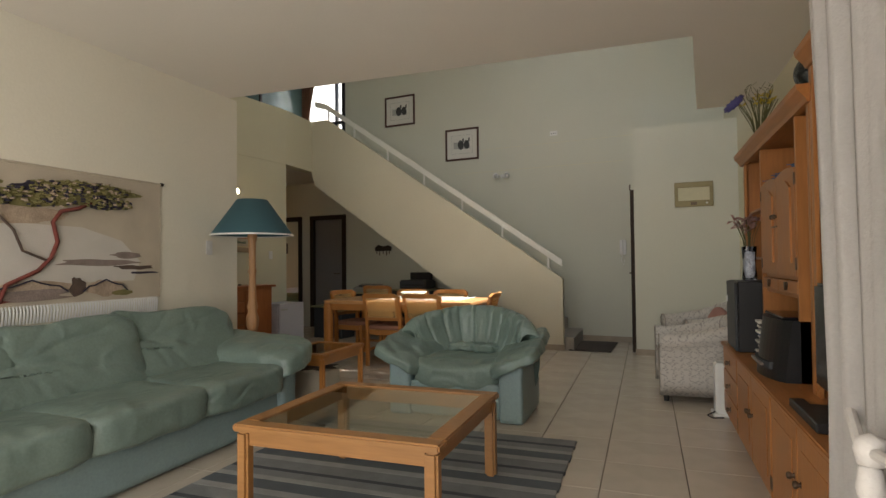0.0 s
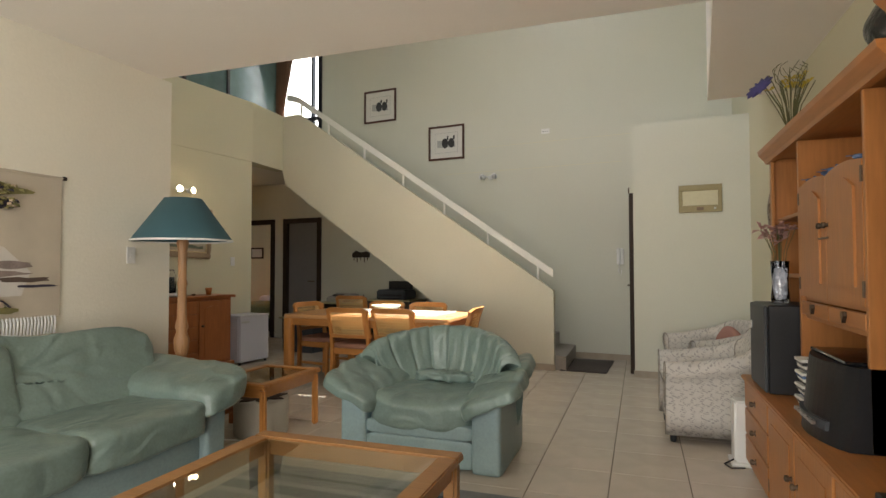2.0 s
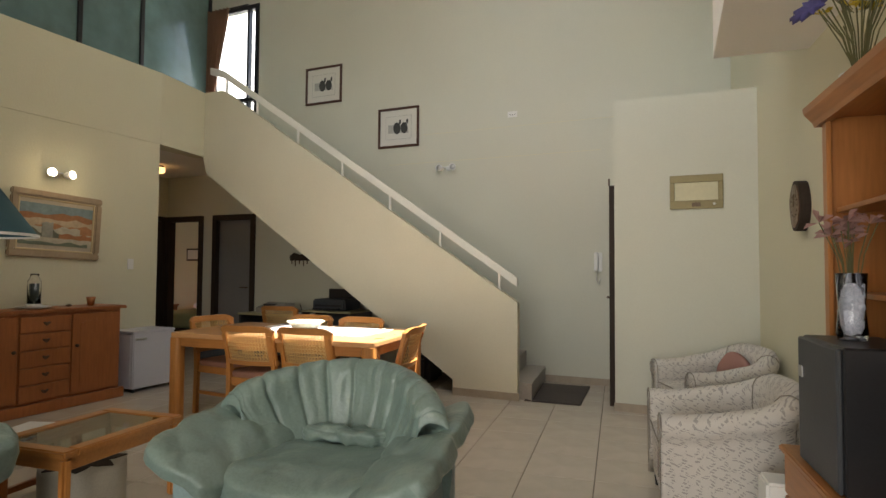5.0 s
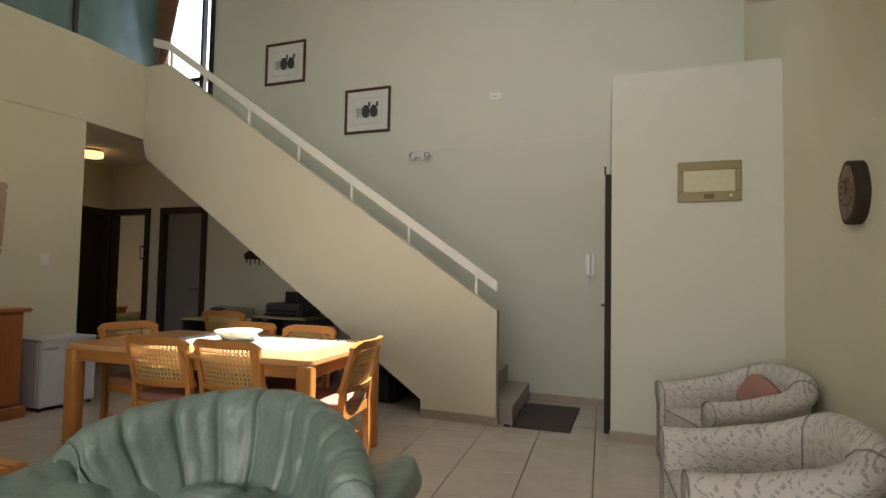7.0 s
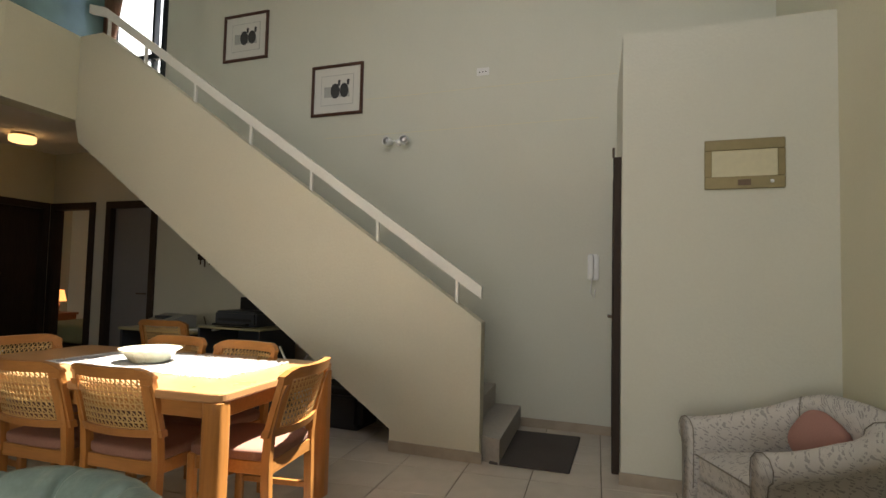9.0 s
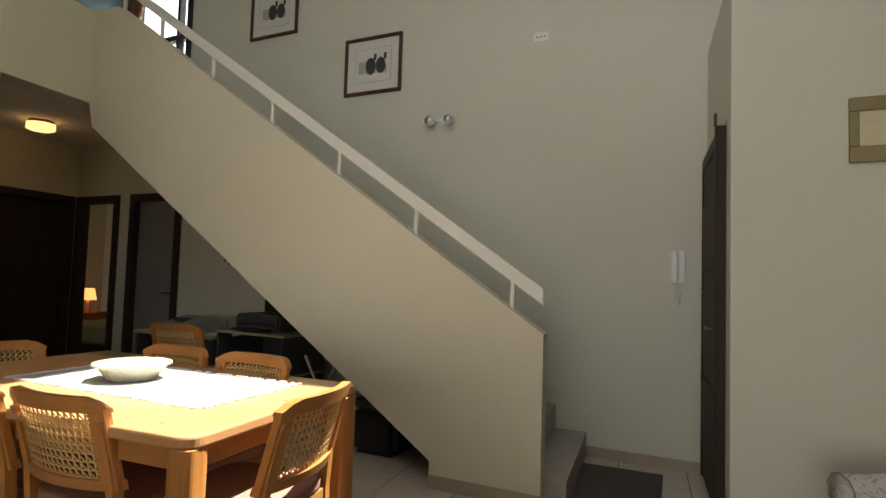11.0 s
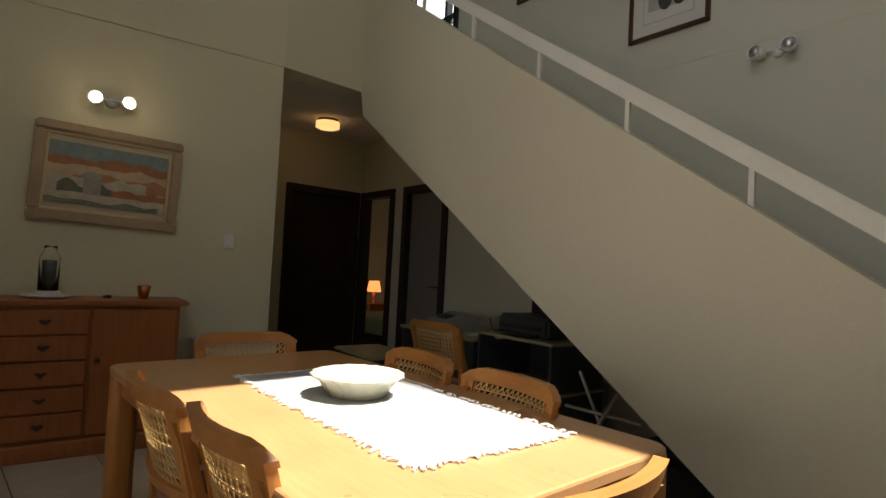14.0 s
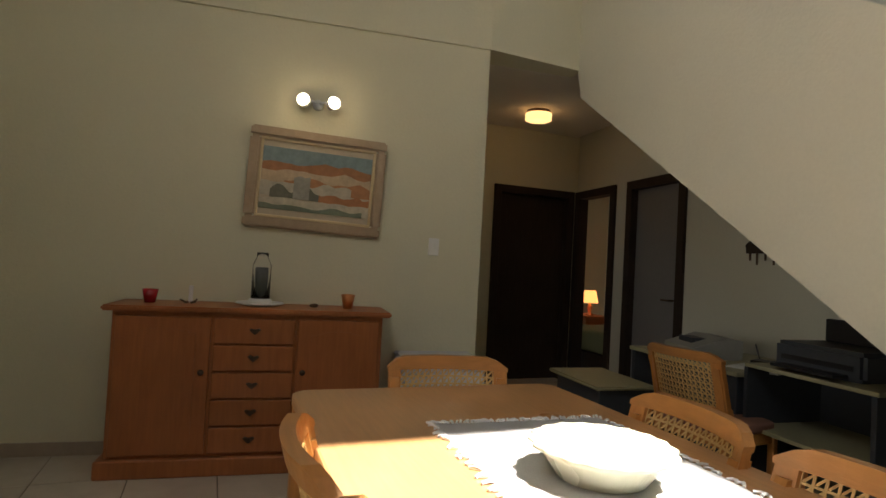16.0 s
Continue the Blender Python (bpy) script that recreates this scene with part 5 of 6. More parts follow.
clk = thing("wall_clock", "wall clock made from a slice of dark tree trunk", "clock", (RX, 6.3, 1.70), 0)
pts = [((0.115 + 0.018 * noise.noise(Vector((math.cos(a), math.sin(a), 2)))) * math.cos(a), (0.16 + 0.022 * noise.noise(Vector((math.cos(a), math.sin(a), 5)))) * math.sin(a)) for a in (k * math.pi / 16 for k in range(32))]
part("bark", prism(pts, "x", -0.06, 0), DARKWOOD, clk)
part("face", prism([(y * 0.86, z * 0.86) for y, z in pts], "x", -0.065, -0.06), material("polished_slab_wood", (0.10, 0.045, 0.022), 0.3, grain=12, vary=0.35), clk)
for k in range(12):
    a = k * math.pi / 6
    part("hour_mark", box(-0.069, 0.068 * math.cos(a) - 0.006, 0.068 * math.sin(a) - 0.006, -0.065, 0.068 * math.cos(a) + 0.006, 0.068 * math.sin(a) + 0.006), BRASS, clk)
part("hand", box(-0.071, -0.004, 0, -0.067, 0.004, 0.07), BRASS, clk)
part("hand", box(-0.0705, 0, -0.004, -0.0665, 0.05, 0.004), BRASS, clk)

mt = thing("door_mat", "dark brown coir mat at the foot of the stairs", "door mat", (-0.86, 8.2, 0.0), -3)
part("coir", box(-0.27, -0.45, 0, 0.27, 0.44, 0.016, 0.004), MAT, mt)

# key rack of carved animals on the back wall
kr = on_back_wall("key_rack", "dark carved key rack with hanging keys", "key rack", -4.56, 1.40)
part("board", prism([(-0.16, 0.0), (0.16, 0.0), (0.17, 0.07), (0.10, 0.10), (0.0, 0.08), (-0.1, 0.11), (-0.17, 0.06)], "y", -0.02, 0), DARKWOOD, kr)
for i, x in enumerate((-0.13, -0.07, 0, 0.07, 0.13)):
    part("key", prism([(x - 0.008, 0), (x + 0.008, 0), (x + 0.006, -0.05 - 0.03 * (i % 2)), (x - 0.006, -0.05 - 0.03 * (i % 2))], "y", -0.018, -0.012), BRASS, kr)

# ---------------------------------------------------------------- passage and bedroom
cl_ = thing("ceiling_light", "round frosted ceiling light, lit warm", "ceiling light", (-6.45, 8.5, 2.615))
part("base", lathe([(0, 0.1), (0.11, 0.1), (0.11, 0.07), (0, 0.07)], 0, 0, 0, 28), BRASS, cl_, smooth=True)
part("diffuser", lathe([(0, 0), (0.10, 0), (0.125, 0.012), (0.125, 0.07), (0, 0.07)], 0, 0, 0, 28), glow("warm_diffuser", (1.0, 0.55, 0.20), 0.5), cl_, smooth=True)
bulb("passage_bulb", (-6.45, 8.5, 2.52), 0.09, (1.0, 0.60, 0.30), 0.08)
bed = thing("bed", "bed with a pale yellow-green quilt in the bedroom", "bed", (-7.38, 10.35, 0), 0)
part("base", box(-0.45, -0.6, 0.05, 0.9, 0.7, 0.3, 0.02), DARKWOOD, bed)
part("quilt", soft(0.25, 0.05, 0.42, 1.42, 1.36, 0.26, 8, 0.01, 5, 12), material("pale_green_quilt", (0.33, 0.36, 0.20), 0.9, grain=90, bump=0.004), bed, smooth=True)
part("pillow", soft(-0.1, 0.55, 0.58, 0.6, 0.32, 0.16, 3, 0.01, 6, 10), CLOTH, bed, smooth=True)
ns = thing("bedside_table", "small reddish wooden bedside table", "bedside table", (-8.15, 10.45, 0.0), 0)
part("top", box(-0.22, -0.2, 0.60, 0.22, 0.2, 0.63, 0.004), REDWOOD, ns)
part("body", box(-0.2, -0.18, 0.42, 0.2, 0.18, 0.6, 0.004), REDWOOD, ns)
for x, y_ in ((-0.17, -0.15), (0.17, -0.15), (-0.17, 0.15), (0.17, 0.15)):
    part("leg", box(x - 0.02, y_ - 0.02, 0, x + 0.02, y_ + 0.02, 0.42), REDWOOD, ns)
bl = thing("bedside_lamp", "small bedside lamp with a glowing orange shade", "table lamp", (-8.08, 10.42, 0.63))
part("stem", lathe([(0, 0), (0.06, 0), (0.05, 0.02), (0.018, 0.04), (0.035, 0.1), (0.015, 0.16), (0, 0.17)], 0, 0, 0, 16), LAMPWOOD, bl, smooth=True)
part("shade", lathe([(0.11, 0.17), (0.075, 0.33), (0.073, 0.33), (0.108, 0.17), (0.11, 0.17)], 0, 0, 0, 24), glow("lit_orange_shade", (1.0, 0.34, 0.09), 0.55), bl, smooth=True)
bulb("bedside_bulb", (-8.08, 10.42, 1.04), 0.3, (1.0, 0.52, 0.18), 0.05)
bp = thing("framed_picture", "small dim framed picture on the bedroom wall", "picture", (-8.2, 11.3, 1.55))
part("frame", box(-0.16, -0.02, -0.12, 0.16, 0, 0.12, 0.004), DARKWOOD, bp)
part("print", box(-0.13, -0.024, -0.09, 0.13, -0.02, 0.09), PAPER, bp)

# ---------------------------------------------------------------- desk under the stairs
DESKTOP = material("greenish_grey_desktop", (0.34, 0.32, 0.19), 0.5, grain=50, vary=0.08, bump=0.001)
dk = thing("desk", "charcoal office desk with a pale greenish top", "desk", (-4.45, 8.72, 0), -5.7)
part("top", box(-0.55, -0.30, 0.68, 0.42, 0.42, 0.705, 0.004), DESKTOP, dk)
part("drawer_unit", box(0.02, -0.28, 0.02, 0.40, 0.38, 0.68, 0.004), DKGREY, dk)
part("end_panel", box(-0.54, -0.28, 0, -0.51, 0.38, 0.68), DKGREY, dk)
part("back_panel", box(-0.51, 0.36, 0.1, 0.02, 0.38, 0.68), DKGREY, dk)
lt = thing("low_table", "low charcoal side table with a greenish top", "table", (-4.95, 8.17, 0), -5.7)
part("top", box(-0.32, -0.22, 0.485, 0.32, 0.22, 0.51, 0.02, None, 2), DESKTOP, lt)
part("cabinet", box(-0.27, -0.17, 0, 0.27, 0.18, 0.485, 0.004), DKGREY, lt)
ps = thing("printer_stand", "charcoal and grey printer stand with open shelves", "printer stand", (-3.98, 8.68, 0), -5.7)
for x in (-0.02, 0.66):
    part("side", box(x - 0.012, -0.28, 0, x + 0.012, 0.26, 0.745, 0.003), DKGREY, ps)
for z in (0.12, 0.42, 0.745):
    part("shelf", box(-0.03, -0.28, z, 0.68, 0.26, z + 0.02, 0.003), DESKTOP, ps)
part("back_panel", box(-0.01, 0.24, 0.14, 0.65, 0.255, 0.745), DKGREY, ps)
pr = thing("printer", "dark grey inkjet printer with its lid shut", "printer", (-3.68, 8.66, 0.766), -5.7)
part("body", box(-0.24, -0.19, 0, 0.24, 0.19, 0.14, 0.02, None, 2), DKGREY, pr)
part("paper_support", box(-0.2, 0.11, 0.14, 0.2, 0.15, 0.26, 0.006), BLACK, pr)
part("paper_tray", box(-0.17, -0.29, 0.015, 0.17, -0.19, 0.03, 0.003), BLACK, pr)
part("slot", box(-0.19, -0.194, 0.05, 0.19, -0.19, 0.075), BLACK, pr)
fx = thing("fax_machine", "pale grey fax machine on the desk return", "fax machine", (-4.62, 8.72, 0.706), -20)
part("body", prism([(-0.16, 0), (0.16, 0), (0.16, 0.12), (0.05, 0.13), (-0.16, 0.06)], "x", -0.2, 0.2), material("grey_office_plastic", (0.30, 0.30, 0.27), 0.5, bump=0.001), fx)
part("keypad", box(-0.12, -0.1, 0.076, 0.06, 0.0, 0.112), DKGREY, fx, at=pose(0, 0, 0, 0, 0, 0))
rt = thing("router", "small black router with an upright aerial", "router", (-4.20, 8.84, 0.706), 20)
part("body", box(-0.11, -0.06, 0, 0.11, 0.06, 0.025, 0.006), BLACK, rt)
part("aerial", tube([(-0.09, 0.05, 0.02), (-0.12, 0.06, 0.11)], 0.005, 6), BLACK, rt)
pp = thing("papers", "small pile of papers on the desk", "papers", (-4.12, 8.62, 0.706), 15)
for i in range(4):
    part("sheet", box(-0.14 + 0.01 * i, -0.10, 0.004 * i, 0.14, 0.10 - 0.01 * i, 0.004 * i + 0.003), PAPER, pp)
bx = thing("storage_crate", "dark plastic storage crate under the stairs", "crate", (-2.45, 8.4, 0), -5.7)
part("tub", box(-0.19, -0.22, 0, 0.19, 0.22, 0.33, 0.05, None, 4), BLACK, bx)
part("lid", box(-0.205, -0.235, 0.33, 0.205, 0.235, 0.37, 0.018, None, 3), DKGREY, bx)
dv = thing("folding_stand", "folded silver metal stand leaning under the stairs", "stand", (-2.95, 8.35, 0.0), 0)
for a, b in (((-0.25, 0, 0), (0.1, 0.02, 0.62)), ((0.12, 0.03, 0), (-0.22, 0.05, 0.62)), ((-0.3, 0.03, 0.4), (0.2, 0.03, 0.4))):
    part("bar", tube([a, b], 0.011, 8), SILVER, dv)

# ---------------------------------------------------------------- pine wall unit along the right wall
def unit(name, label, y0, y1):
    return thing(name, label, "cabinet", (RX - 0.004, y0, 0), 0, "pine wall unit"), y1 - y0


BZ = 0.575
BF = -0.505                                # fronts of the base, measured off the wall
# base: a drawer unit and two pairs of doors
ob, w = unit("drawer_cabinet", "orange pine base cabinet with three drawers", 4.16, 4.82)
part("body", box(BF + 0.02, 0, 0.06, 0, w, BZ - 0.02, 0.003), PINE, ob)
part("plinth", box(BF + 0.04, 0, 0, 0, w, 0.06), PINE_H, ob)
for k in range(3):
    z0 = 0.075 + k * 0.16
    d = part("drawer", box(BF, 0.012, z0, BF + 0.02, w - 0.012, z0 + 0.15, 0.005), PINE_H, ob)
    part("handle", lathe([(0, 0.03), (0.014, 0.026), (0.016, 0.016), (0.008, 0.005), (0.02, 0), (0, 0)], 0, 0, 0, 12), BRASS, d, "bronze drawer pull", True, pose(BF, w / 2, z0 + 0.075, 0, -90, 0))
for y0, y1 in ((3.13, 4.155), (2.16, 3.125)):
    ob, w = unit("base_cabinet", "orange pine base cabinet with two plain doors", y0, y1)
    part("body", box(BF + 0.02, 0, 0.06, 0, w, BZ - 0.02, 0.003), PINE, ob)
    part("plinth", box(BF + 0.04, 0, 0, 0, w, 0.06), PINE_H, ob)
    for a, b, hy in ((0.012, w / 2 - 0.004, w / 2 - 0.05), (w / 2 + 0.004, w - 0.012, w / 2 + 0.05)):
        d = part("door", box(BF, a, 0.075, BF + 0.02, b, BZ - 0.03, 0.005), PINE, ob)
        part("panel", box(BF - 0.004, a + 0.07, 0.15, BF, b - 0.07, BZ - 0.10, 0.003), PINE, d)
        part("knob", lathe([(0, 0.03), (0.013, 0.026), (0.015, 0.016), (0.007, 0.005), (0.014, 0), (0, 0)], 0, 0, 0, 12), BRASS, d, "", True, pose(BF, hy, 0.34, 0, -90, 0))
        part("hinge", box(BF - 0.004, (a if hy < w / 2 else b) - 0.006, 0.12, BF, (a if hy < w / 2 else b) + 0.006, 0.18), BRASS, d)
top = thing("cabinet_top", "continuous orange pine top of the wall unit base", "worktop", (RX - 0.004, 2.15, BZ - 0.02))
part("board", box(BF - 0.015, 0, 0, 0, 2.68, 0.025, 0.006, None, 2), PINE_H, top)
BT = BZ + 0.005

FX = -0.34                                 # fronts of the upper unit


def upper(name, label, y0, y1, zt, crown):
    ob = thing(name, label, "cabinet", (RX - 0.004, y0, BT + 0.0005), 0, "pine wall unit")
    w, h = y1 - y0, zt - BT
    part("back_board", box(-0.012, 0.02, 0, 0, w - 0.02, h, 0), PINE, ob)
    for a in (0, w - 0.022):
        part("side", box(FX + 0.02, a, 0, -0.012, a + 0.022, h, 0.002), PINE, ob)
    for a in (0, w - 0.05):
        part("stile", box(FX, a, 0, FX + 0.02, a + 0.05, h, 0.004), PINE, ob)
    prof = [(FX + 0.02, h - 0.02), (FX - 0.012, h - 0.02), (FX - 0.02, h + 0.0), (FX - 0.05, h + 0.035), (FX - 0.055, h + 0.06), (FX + 0.02, h + 0.06)]
    cr = bmesh.new()
    lo = [cr.verts.new((x, -0.03, z)) for x, z in prof]
    hi = [cr.verts.new((x, w + crown, z)) for x, z in prof]
    cr.faces.new(lo), cr.faces.new(hi)
    for i in range(len(prof)):
        j = (i + 1) % len(prof)
        cr.faces.new((lo[i], lo[j], hi[j], hi[i]))
    part("crown_moulding", cr, PINE_H, ob)
    part("top_board", box(FX + 0.02, 0, h, 0, w, h + 0.05, 0.002), PINE_H, ob)
    return ob, w, h


ob, w, h = upper("display_cabinet", "orange pine display cabinet with arched doors and open shelves", 3.05, 4.85, 1.90, 0.05)
part("divider", box(FX, w - 0.665, 0, -0.012, w - 0.635, h - 0.02, 0.003), PINE, ob)
part("divider", box(FX, 0.25, 0, -0.012, 0.275, h - 0.02, 0.003), PINE, ob)
for z in (0.62, 0.95):
    part("shelf", box(FX + 0.03, w - 0.635, z - 0.018, -0.012, w - 0.05, z, 0.002), PINE_H, ob)
for z in (1.06, 0.515, 0.425):
    part("shelf", box(FX + 0.022, 0.275, z - 0.02, -0.012, w - 0.665, z, 0.002), PINE_H, ob)
mid = (0.275 + w - 0.665) / 2
for a, b, hy in ((0.28, mid - 0.003, mid - 0.035), (mid + 0.003, w - 0.67, mid + 0.035)):
    d = part("door", arched_panel(FX - 0.002, a, b, 0.517, 1.075, 0.02, 0.02), PINE, ob)
    part("panel", arched_panel(FX - 0.012, a + 0.07, b - 0.07, 0.585, 1.015, 0.05, 0.010), PINE, d)
    part("knob", lathe([(0, 0.03), (0.012, 0.026), (0.014, 0.016), (0.007, 0.005), (0.012, 0), (0, 0)], 0, 0, 0, 12), BRASS, d, "", True, pose(FX - 0.002, hy, 0.84, 0, -90, 0))
    part("key_plate", tube([(FX - 0.01, hy - 0.03, 0.785), (FX - 0.012, hy + 0.03, 0.785)], 0.005, 6), BRASS, d)
    for z in (0.55, 0.97):
        part("hinge", box(FX - 0.006, (a if hy < mid else b) - 0.008, z, FX, (a if hy < mid else b) + 0.008, z + 0.06), BRASS, d)
for a, b in ((0.28, mid - 0.003), (mid + 0.003, w - 0.67)):
    d = part("drawer", box(FX, a, 0.428, FX + 0.02, b, 0.492, 0.004), PINE_H, ob)
    part("handle", prism([((a + b) / 2 - 0.014, 0.485), ((a + b) / 2 + 0.014, 0.485), ((a + b) / 2 + 0.018, 0.468), ((a + b) / 2, 0.44), ((a + b) / 2 - 0.018, 0.468)], "x", FX - 0.014, FX), BRASS, d)
ob2, w2, h2 = upper("open_shelf_cabinet", "taller orange pine cabinet with open shelves", 2.16, 3.04, 2.05, 0.0)
for z in (0.62, 0.95, 1.22):
    part("shelf", box(FX + 0.03, 0.05, z, -0.012, w2 - 0.05, z + 0.02, 0.002), PINE_H, ob2)

# things on the unit
spk = thing("loudspeaker", "tall black loudspeaker on the pine unit", "loudspeaker", (0.515, 4.45, BT + 0.001), 0)
part("box", box(-0.125, -0.20, 0, 0.12, 0.20, 0.46, 0.006), BLACK, spk)
part("grille", box(-0.143, -0.195, 0.005, -0.125, 0.195, 0.455, 0.006), DKGREY, spk)
part("badge", box(-0.148, 0.14, 0.31, -0.143, 0.175, 0.35), SILVER, spk)
vase = thing("glass_vase", "clear glass vase of faded pink flowers on the speaker", "vase", (0.50, 4.50, BT + 0.462), 0)
vase.matrix_basis = vase.matrix_basis @ Matrix.Diagonal((0.95, 0.95, 1.1, 1))
vg = part("vase", lathe([(0, 0), (0.045, 0), (0.05, 0.02), (0.042, 0.10), (0.05, 0.21), (0.047, 0.21), (0.039, 0.1), (0.045, 0.012), (0, 0.012)], 0, 0, 0, 20), GLASSM, vase, smooth=True)
vg.visible_shadow = False
part("pebbles", soft(0, 0, 0.105, 0.066, 0.066, 0.19, 5, 0.012, 45, 16), material("blue_grey_pebbles", (0.34, 0.36, 0.42), 0.3, vary=0.4, grain=90), vase, smooth=True)
STEM = material("dry_stem", (0.12, 0.12, 0.05), 0.8, bump=0)


def bouquet(parent, n, height, spread, colours, seed, head=0.022, z0=0.05):
    r = random.Random(seed)
    for i in range(n):
        a, s, hh = r.uniform(0, 6.283), spread * r.uniform(0.25, 1), height * r.uniform(0.75, 1.05)
        tip = (s * math.cos(a), s * math.sin(a), z0 + hh)
        part("stem", tube([(0.01 * math.cos(a), 0.01 * math.sin(a), z0), (tip[0] * 0.45, tip[1] * 0.45, z0 + hh * 0.6), tip], 0.0022, 5), STEM, parent)
        mat = colours[i % len(colours)]
        if mat is None:
            continue
        fl = bmesh.new()
        for k in range(7):
            b = k * 0.9 + a
            m = Matrix.Translation(tip) @ pose(0, 0, 0, r.uniform(-35, 35), r.uniform(-35, 35), 0)
            q = [Vector((0, 0, 0)), Vector((head * math.cos(b - 0.35), head * math.sin(b - 0.35), head * 0.5)), Vector((head * 1.5 * math.cos(b), head * 1.5 * math.sin(b), head * 0.35)), Vector((head * math.cos(b + 0.35), head * math.sin(b + 0.35), head * 0.5))]
            fl.faces.new([fl.verts.new(m @ v) for v in q])
        bmesh.ops.solidify(fl, geom=fl.faces[:], thickness=0.002)
        part("blossom", fl, mat, parent)


PINK = material("faded_pink_petal", (0.52, 0.33, 0.30), 0.8, bump=0, vary=0.2)
YEL = material("yellow_petal", (0.60, 0.46, 0.04), 0.7, bump=0, vary=0.2)
BLU = material("violet_blue_petal", (0.09, 0.08, 0.26), 0.7, bump=0, vary=0.2)
bouquet(vase, 14, 0.27, 0.10, [PINK, PINK, PINK, None], 3, 0.036, 0.1)
dry = thing("flower_arrangement", "dried yellow and blue flowers in a white pot", "flowers", (0.62, 4.72, 1.951), 8)
dry.matrix_basis = dry.matrix_basis @ Matrix.Scale(1.3, 4)
part("pot", lathe([(0, 0), (0.04, 0), (0.055, 0.07), (0.05, 0.07), (0.035, 0.01), (0, 0.01)], 0, 0, 0, 18), WHITE, dry, smooth=True)
bouquet(dry, 26, 0.27, 0.13, [None, YEL, None, None, YEL, None, None], 8, 0.022)
part("blossom", lathe([(0, 0.0), (0.012, 0.004), (0.05, 0.02), (0.045, 0.03), (0.01, 0.018), (0, 0.02)], 0, 0, 0, 22, None, lambda a, r, h: 0.35 * math.cos(11 * a) if r > 0.03 else 0), BLU, dry, "violet-blue dried blossom", True, pose(-0.11, 0.02, 0.27, 20, -50, 0))
part("stem", tube([(0, 0, 0.05), (-0.05, 0.01, 0.17), (-0.10, 0.02, 0.27)], 0.002, 5), STEM, dry)
for k in range(12):
    q = k * 2.4
    part("tendril", tube([(0.02 * math.cos(q), 0.02 * math.sin(q), 0.26), (0.06 * math.cos(q), 0.06 * math.sin(q), 0.31), (0.07 * math.cos(q + 0.5), 0.07 * math.sin(q + 0.5), 0.36), (0.05 * math.cos(q + 0.9), 0.05 * math.sin(q + 0.9), 0.38)], 0.0014, 5), STEM, dry)
sc = thing("sculpture", "smooth black stone sculpture on top of the wall unit", "sculpture", (0.62, 3.17, 1.951), 0)
sc.matrix_basis = sc.matrix_basis @ Matrix.Scale(0.85, 4)
def lean(o, q):
    o.x += 0.05 * math.sin(o.z * 9)
    o.y += 0.05 * math.cos(o.z * 7)
    k = 0.75 + 0.35 * math.sin((q.z + 1.1) * 2.0)
    o.x *= k
    o.y *= k
    return o
part("stone", soft(0, 0, 0.235, 0.17, 0.20, 0.47, 2.6, 0.01, 5, 16, None, lean), material("black_serpentine", (0.012, 0.014, 0.014), 0.22, vary=0.3), sc, smooth=True)
bd_ = thing("blue_bowl", "blue ceramic bowl on top of the taller cabinet", "bowl", (0.66, 2.85, 2.101), 0)
part("bowl", lathe([(0, 0), (0.06, 0), (0.16, 0.09), (0.155, 0.09), (0.055, 0.01), (0, 0.01)], 0, 0, 0, 28), material("blue_glaze", (0.06, 0.09, 0.28), 0.2), bd_, smooth=True)
stick = thing("carved_sticks", "two dark carved sticks lying on the wall unit", "sticks", (0.6, 4.72, 1.951), 0)
for i, z in enumerate((0.012, 0.035)):
    part("stick", tube([(-0.02, -0.05, z), (0.0, 0.06, z + 0.005), (0.0, 0.14, z + 0.012)], 0.011, 8), DARKWOOD, stick)
BIRD = material("blue_glazed_bird", (0.10, 0.16, 0.30), 0.25, vary=0.4, grain=25)
for i, y_ in enumerate((4.15, 3.92, 3.82, 3.50)):
    b = thing("bird_figurine", "small blue and white glazed bird figurine on a shelf", "figurine", (0.57, y_, BT + 1.0765), (90, 120, 60, 80)[i], "bird figurines")
    bm = soft(0, 0, 0.035, 0.04, 0.10, 0.05, 2.3, 0, 1, 8)
    soft(0, -0.045, 0.07, 0.03, 0.036, 0.034, 2.2, 0, 1, 6, bm=bm)
    tube([(0, -0.06, 0.07), (0, -0.085, 0.066)], 0.005, 6, bm)
    box(-0.012, 0.04, 0.04, 0.012, 0.10, 0.048, 0.002, bm)
    lathe([(0, 0), (0.02, 0), (0.015, 0.015), (0, 0.015)], 0, 0, 0, 10, bm)
    part("bird_body", bm, BIRD, b, smooth=True, at=Matrix.Scale(0.42, 4))
boom = thing("stereo", "black stereo system with rounded front on the unit", "stereo", (0.56, 3.56, BT + 0.001), 0)
curve = [(0.20, -0.26), (0.20, 0.26)] + [(-0.10 - 0.075 * math.sin(math.pi * k / 12) ** 0.7, 0.26 - 0.52 * k / 12) for k in range(13)]
shell_b = prism(curve, "z", 0, 0.30)
for v in shell_b.verts:
    if v.co.z > 0.2 and v.co.x < 0:
        v.co.x += 0.035
bmesh.ops.bevel(shell_b, geom=[e for e in shell_b.edges if e.calc_face_angle(0) > 1.0], offset=0.012, segments=2, affect="EDGES")
part("body", shell_b, BLACK, boom)
part("lid", box(-0.10, -0.22, 0.30, 0.16, 0.22, 0.315, 0.006), BLACKGLOSS, boom)
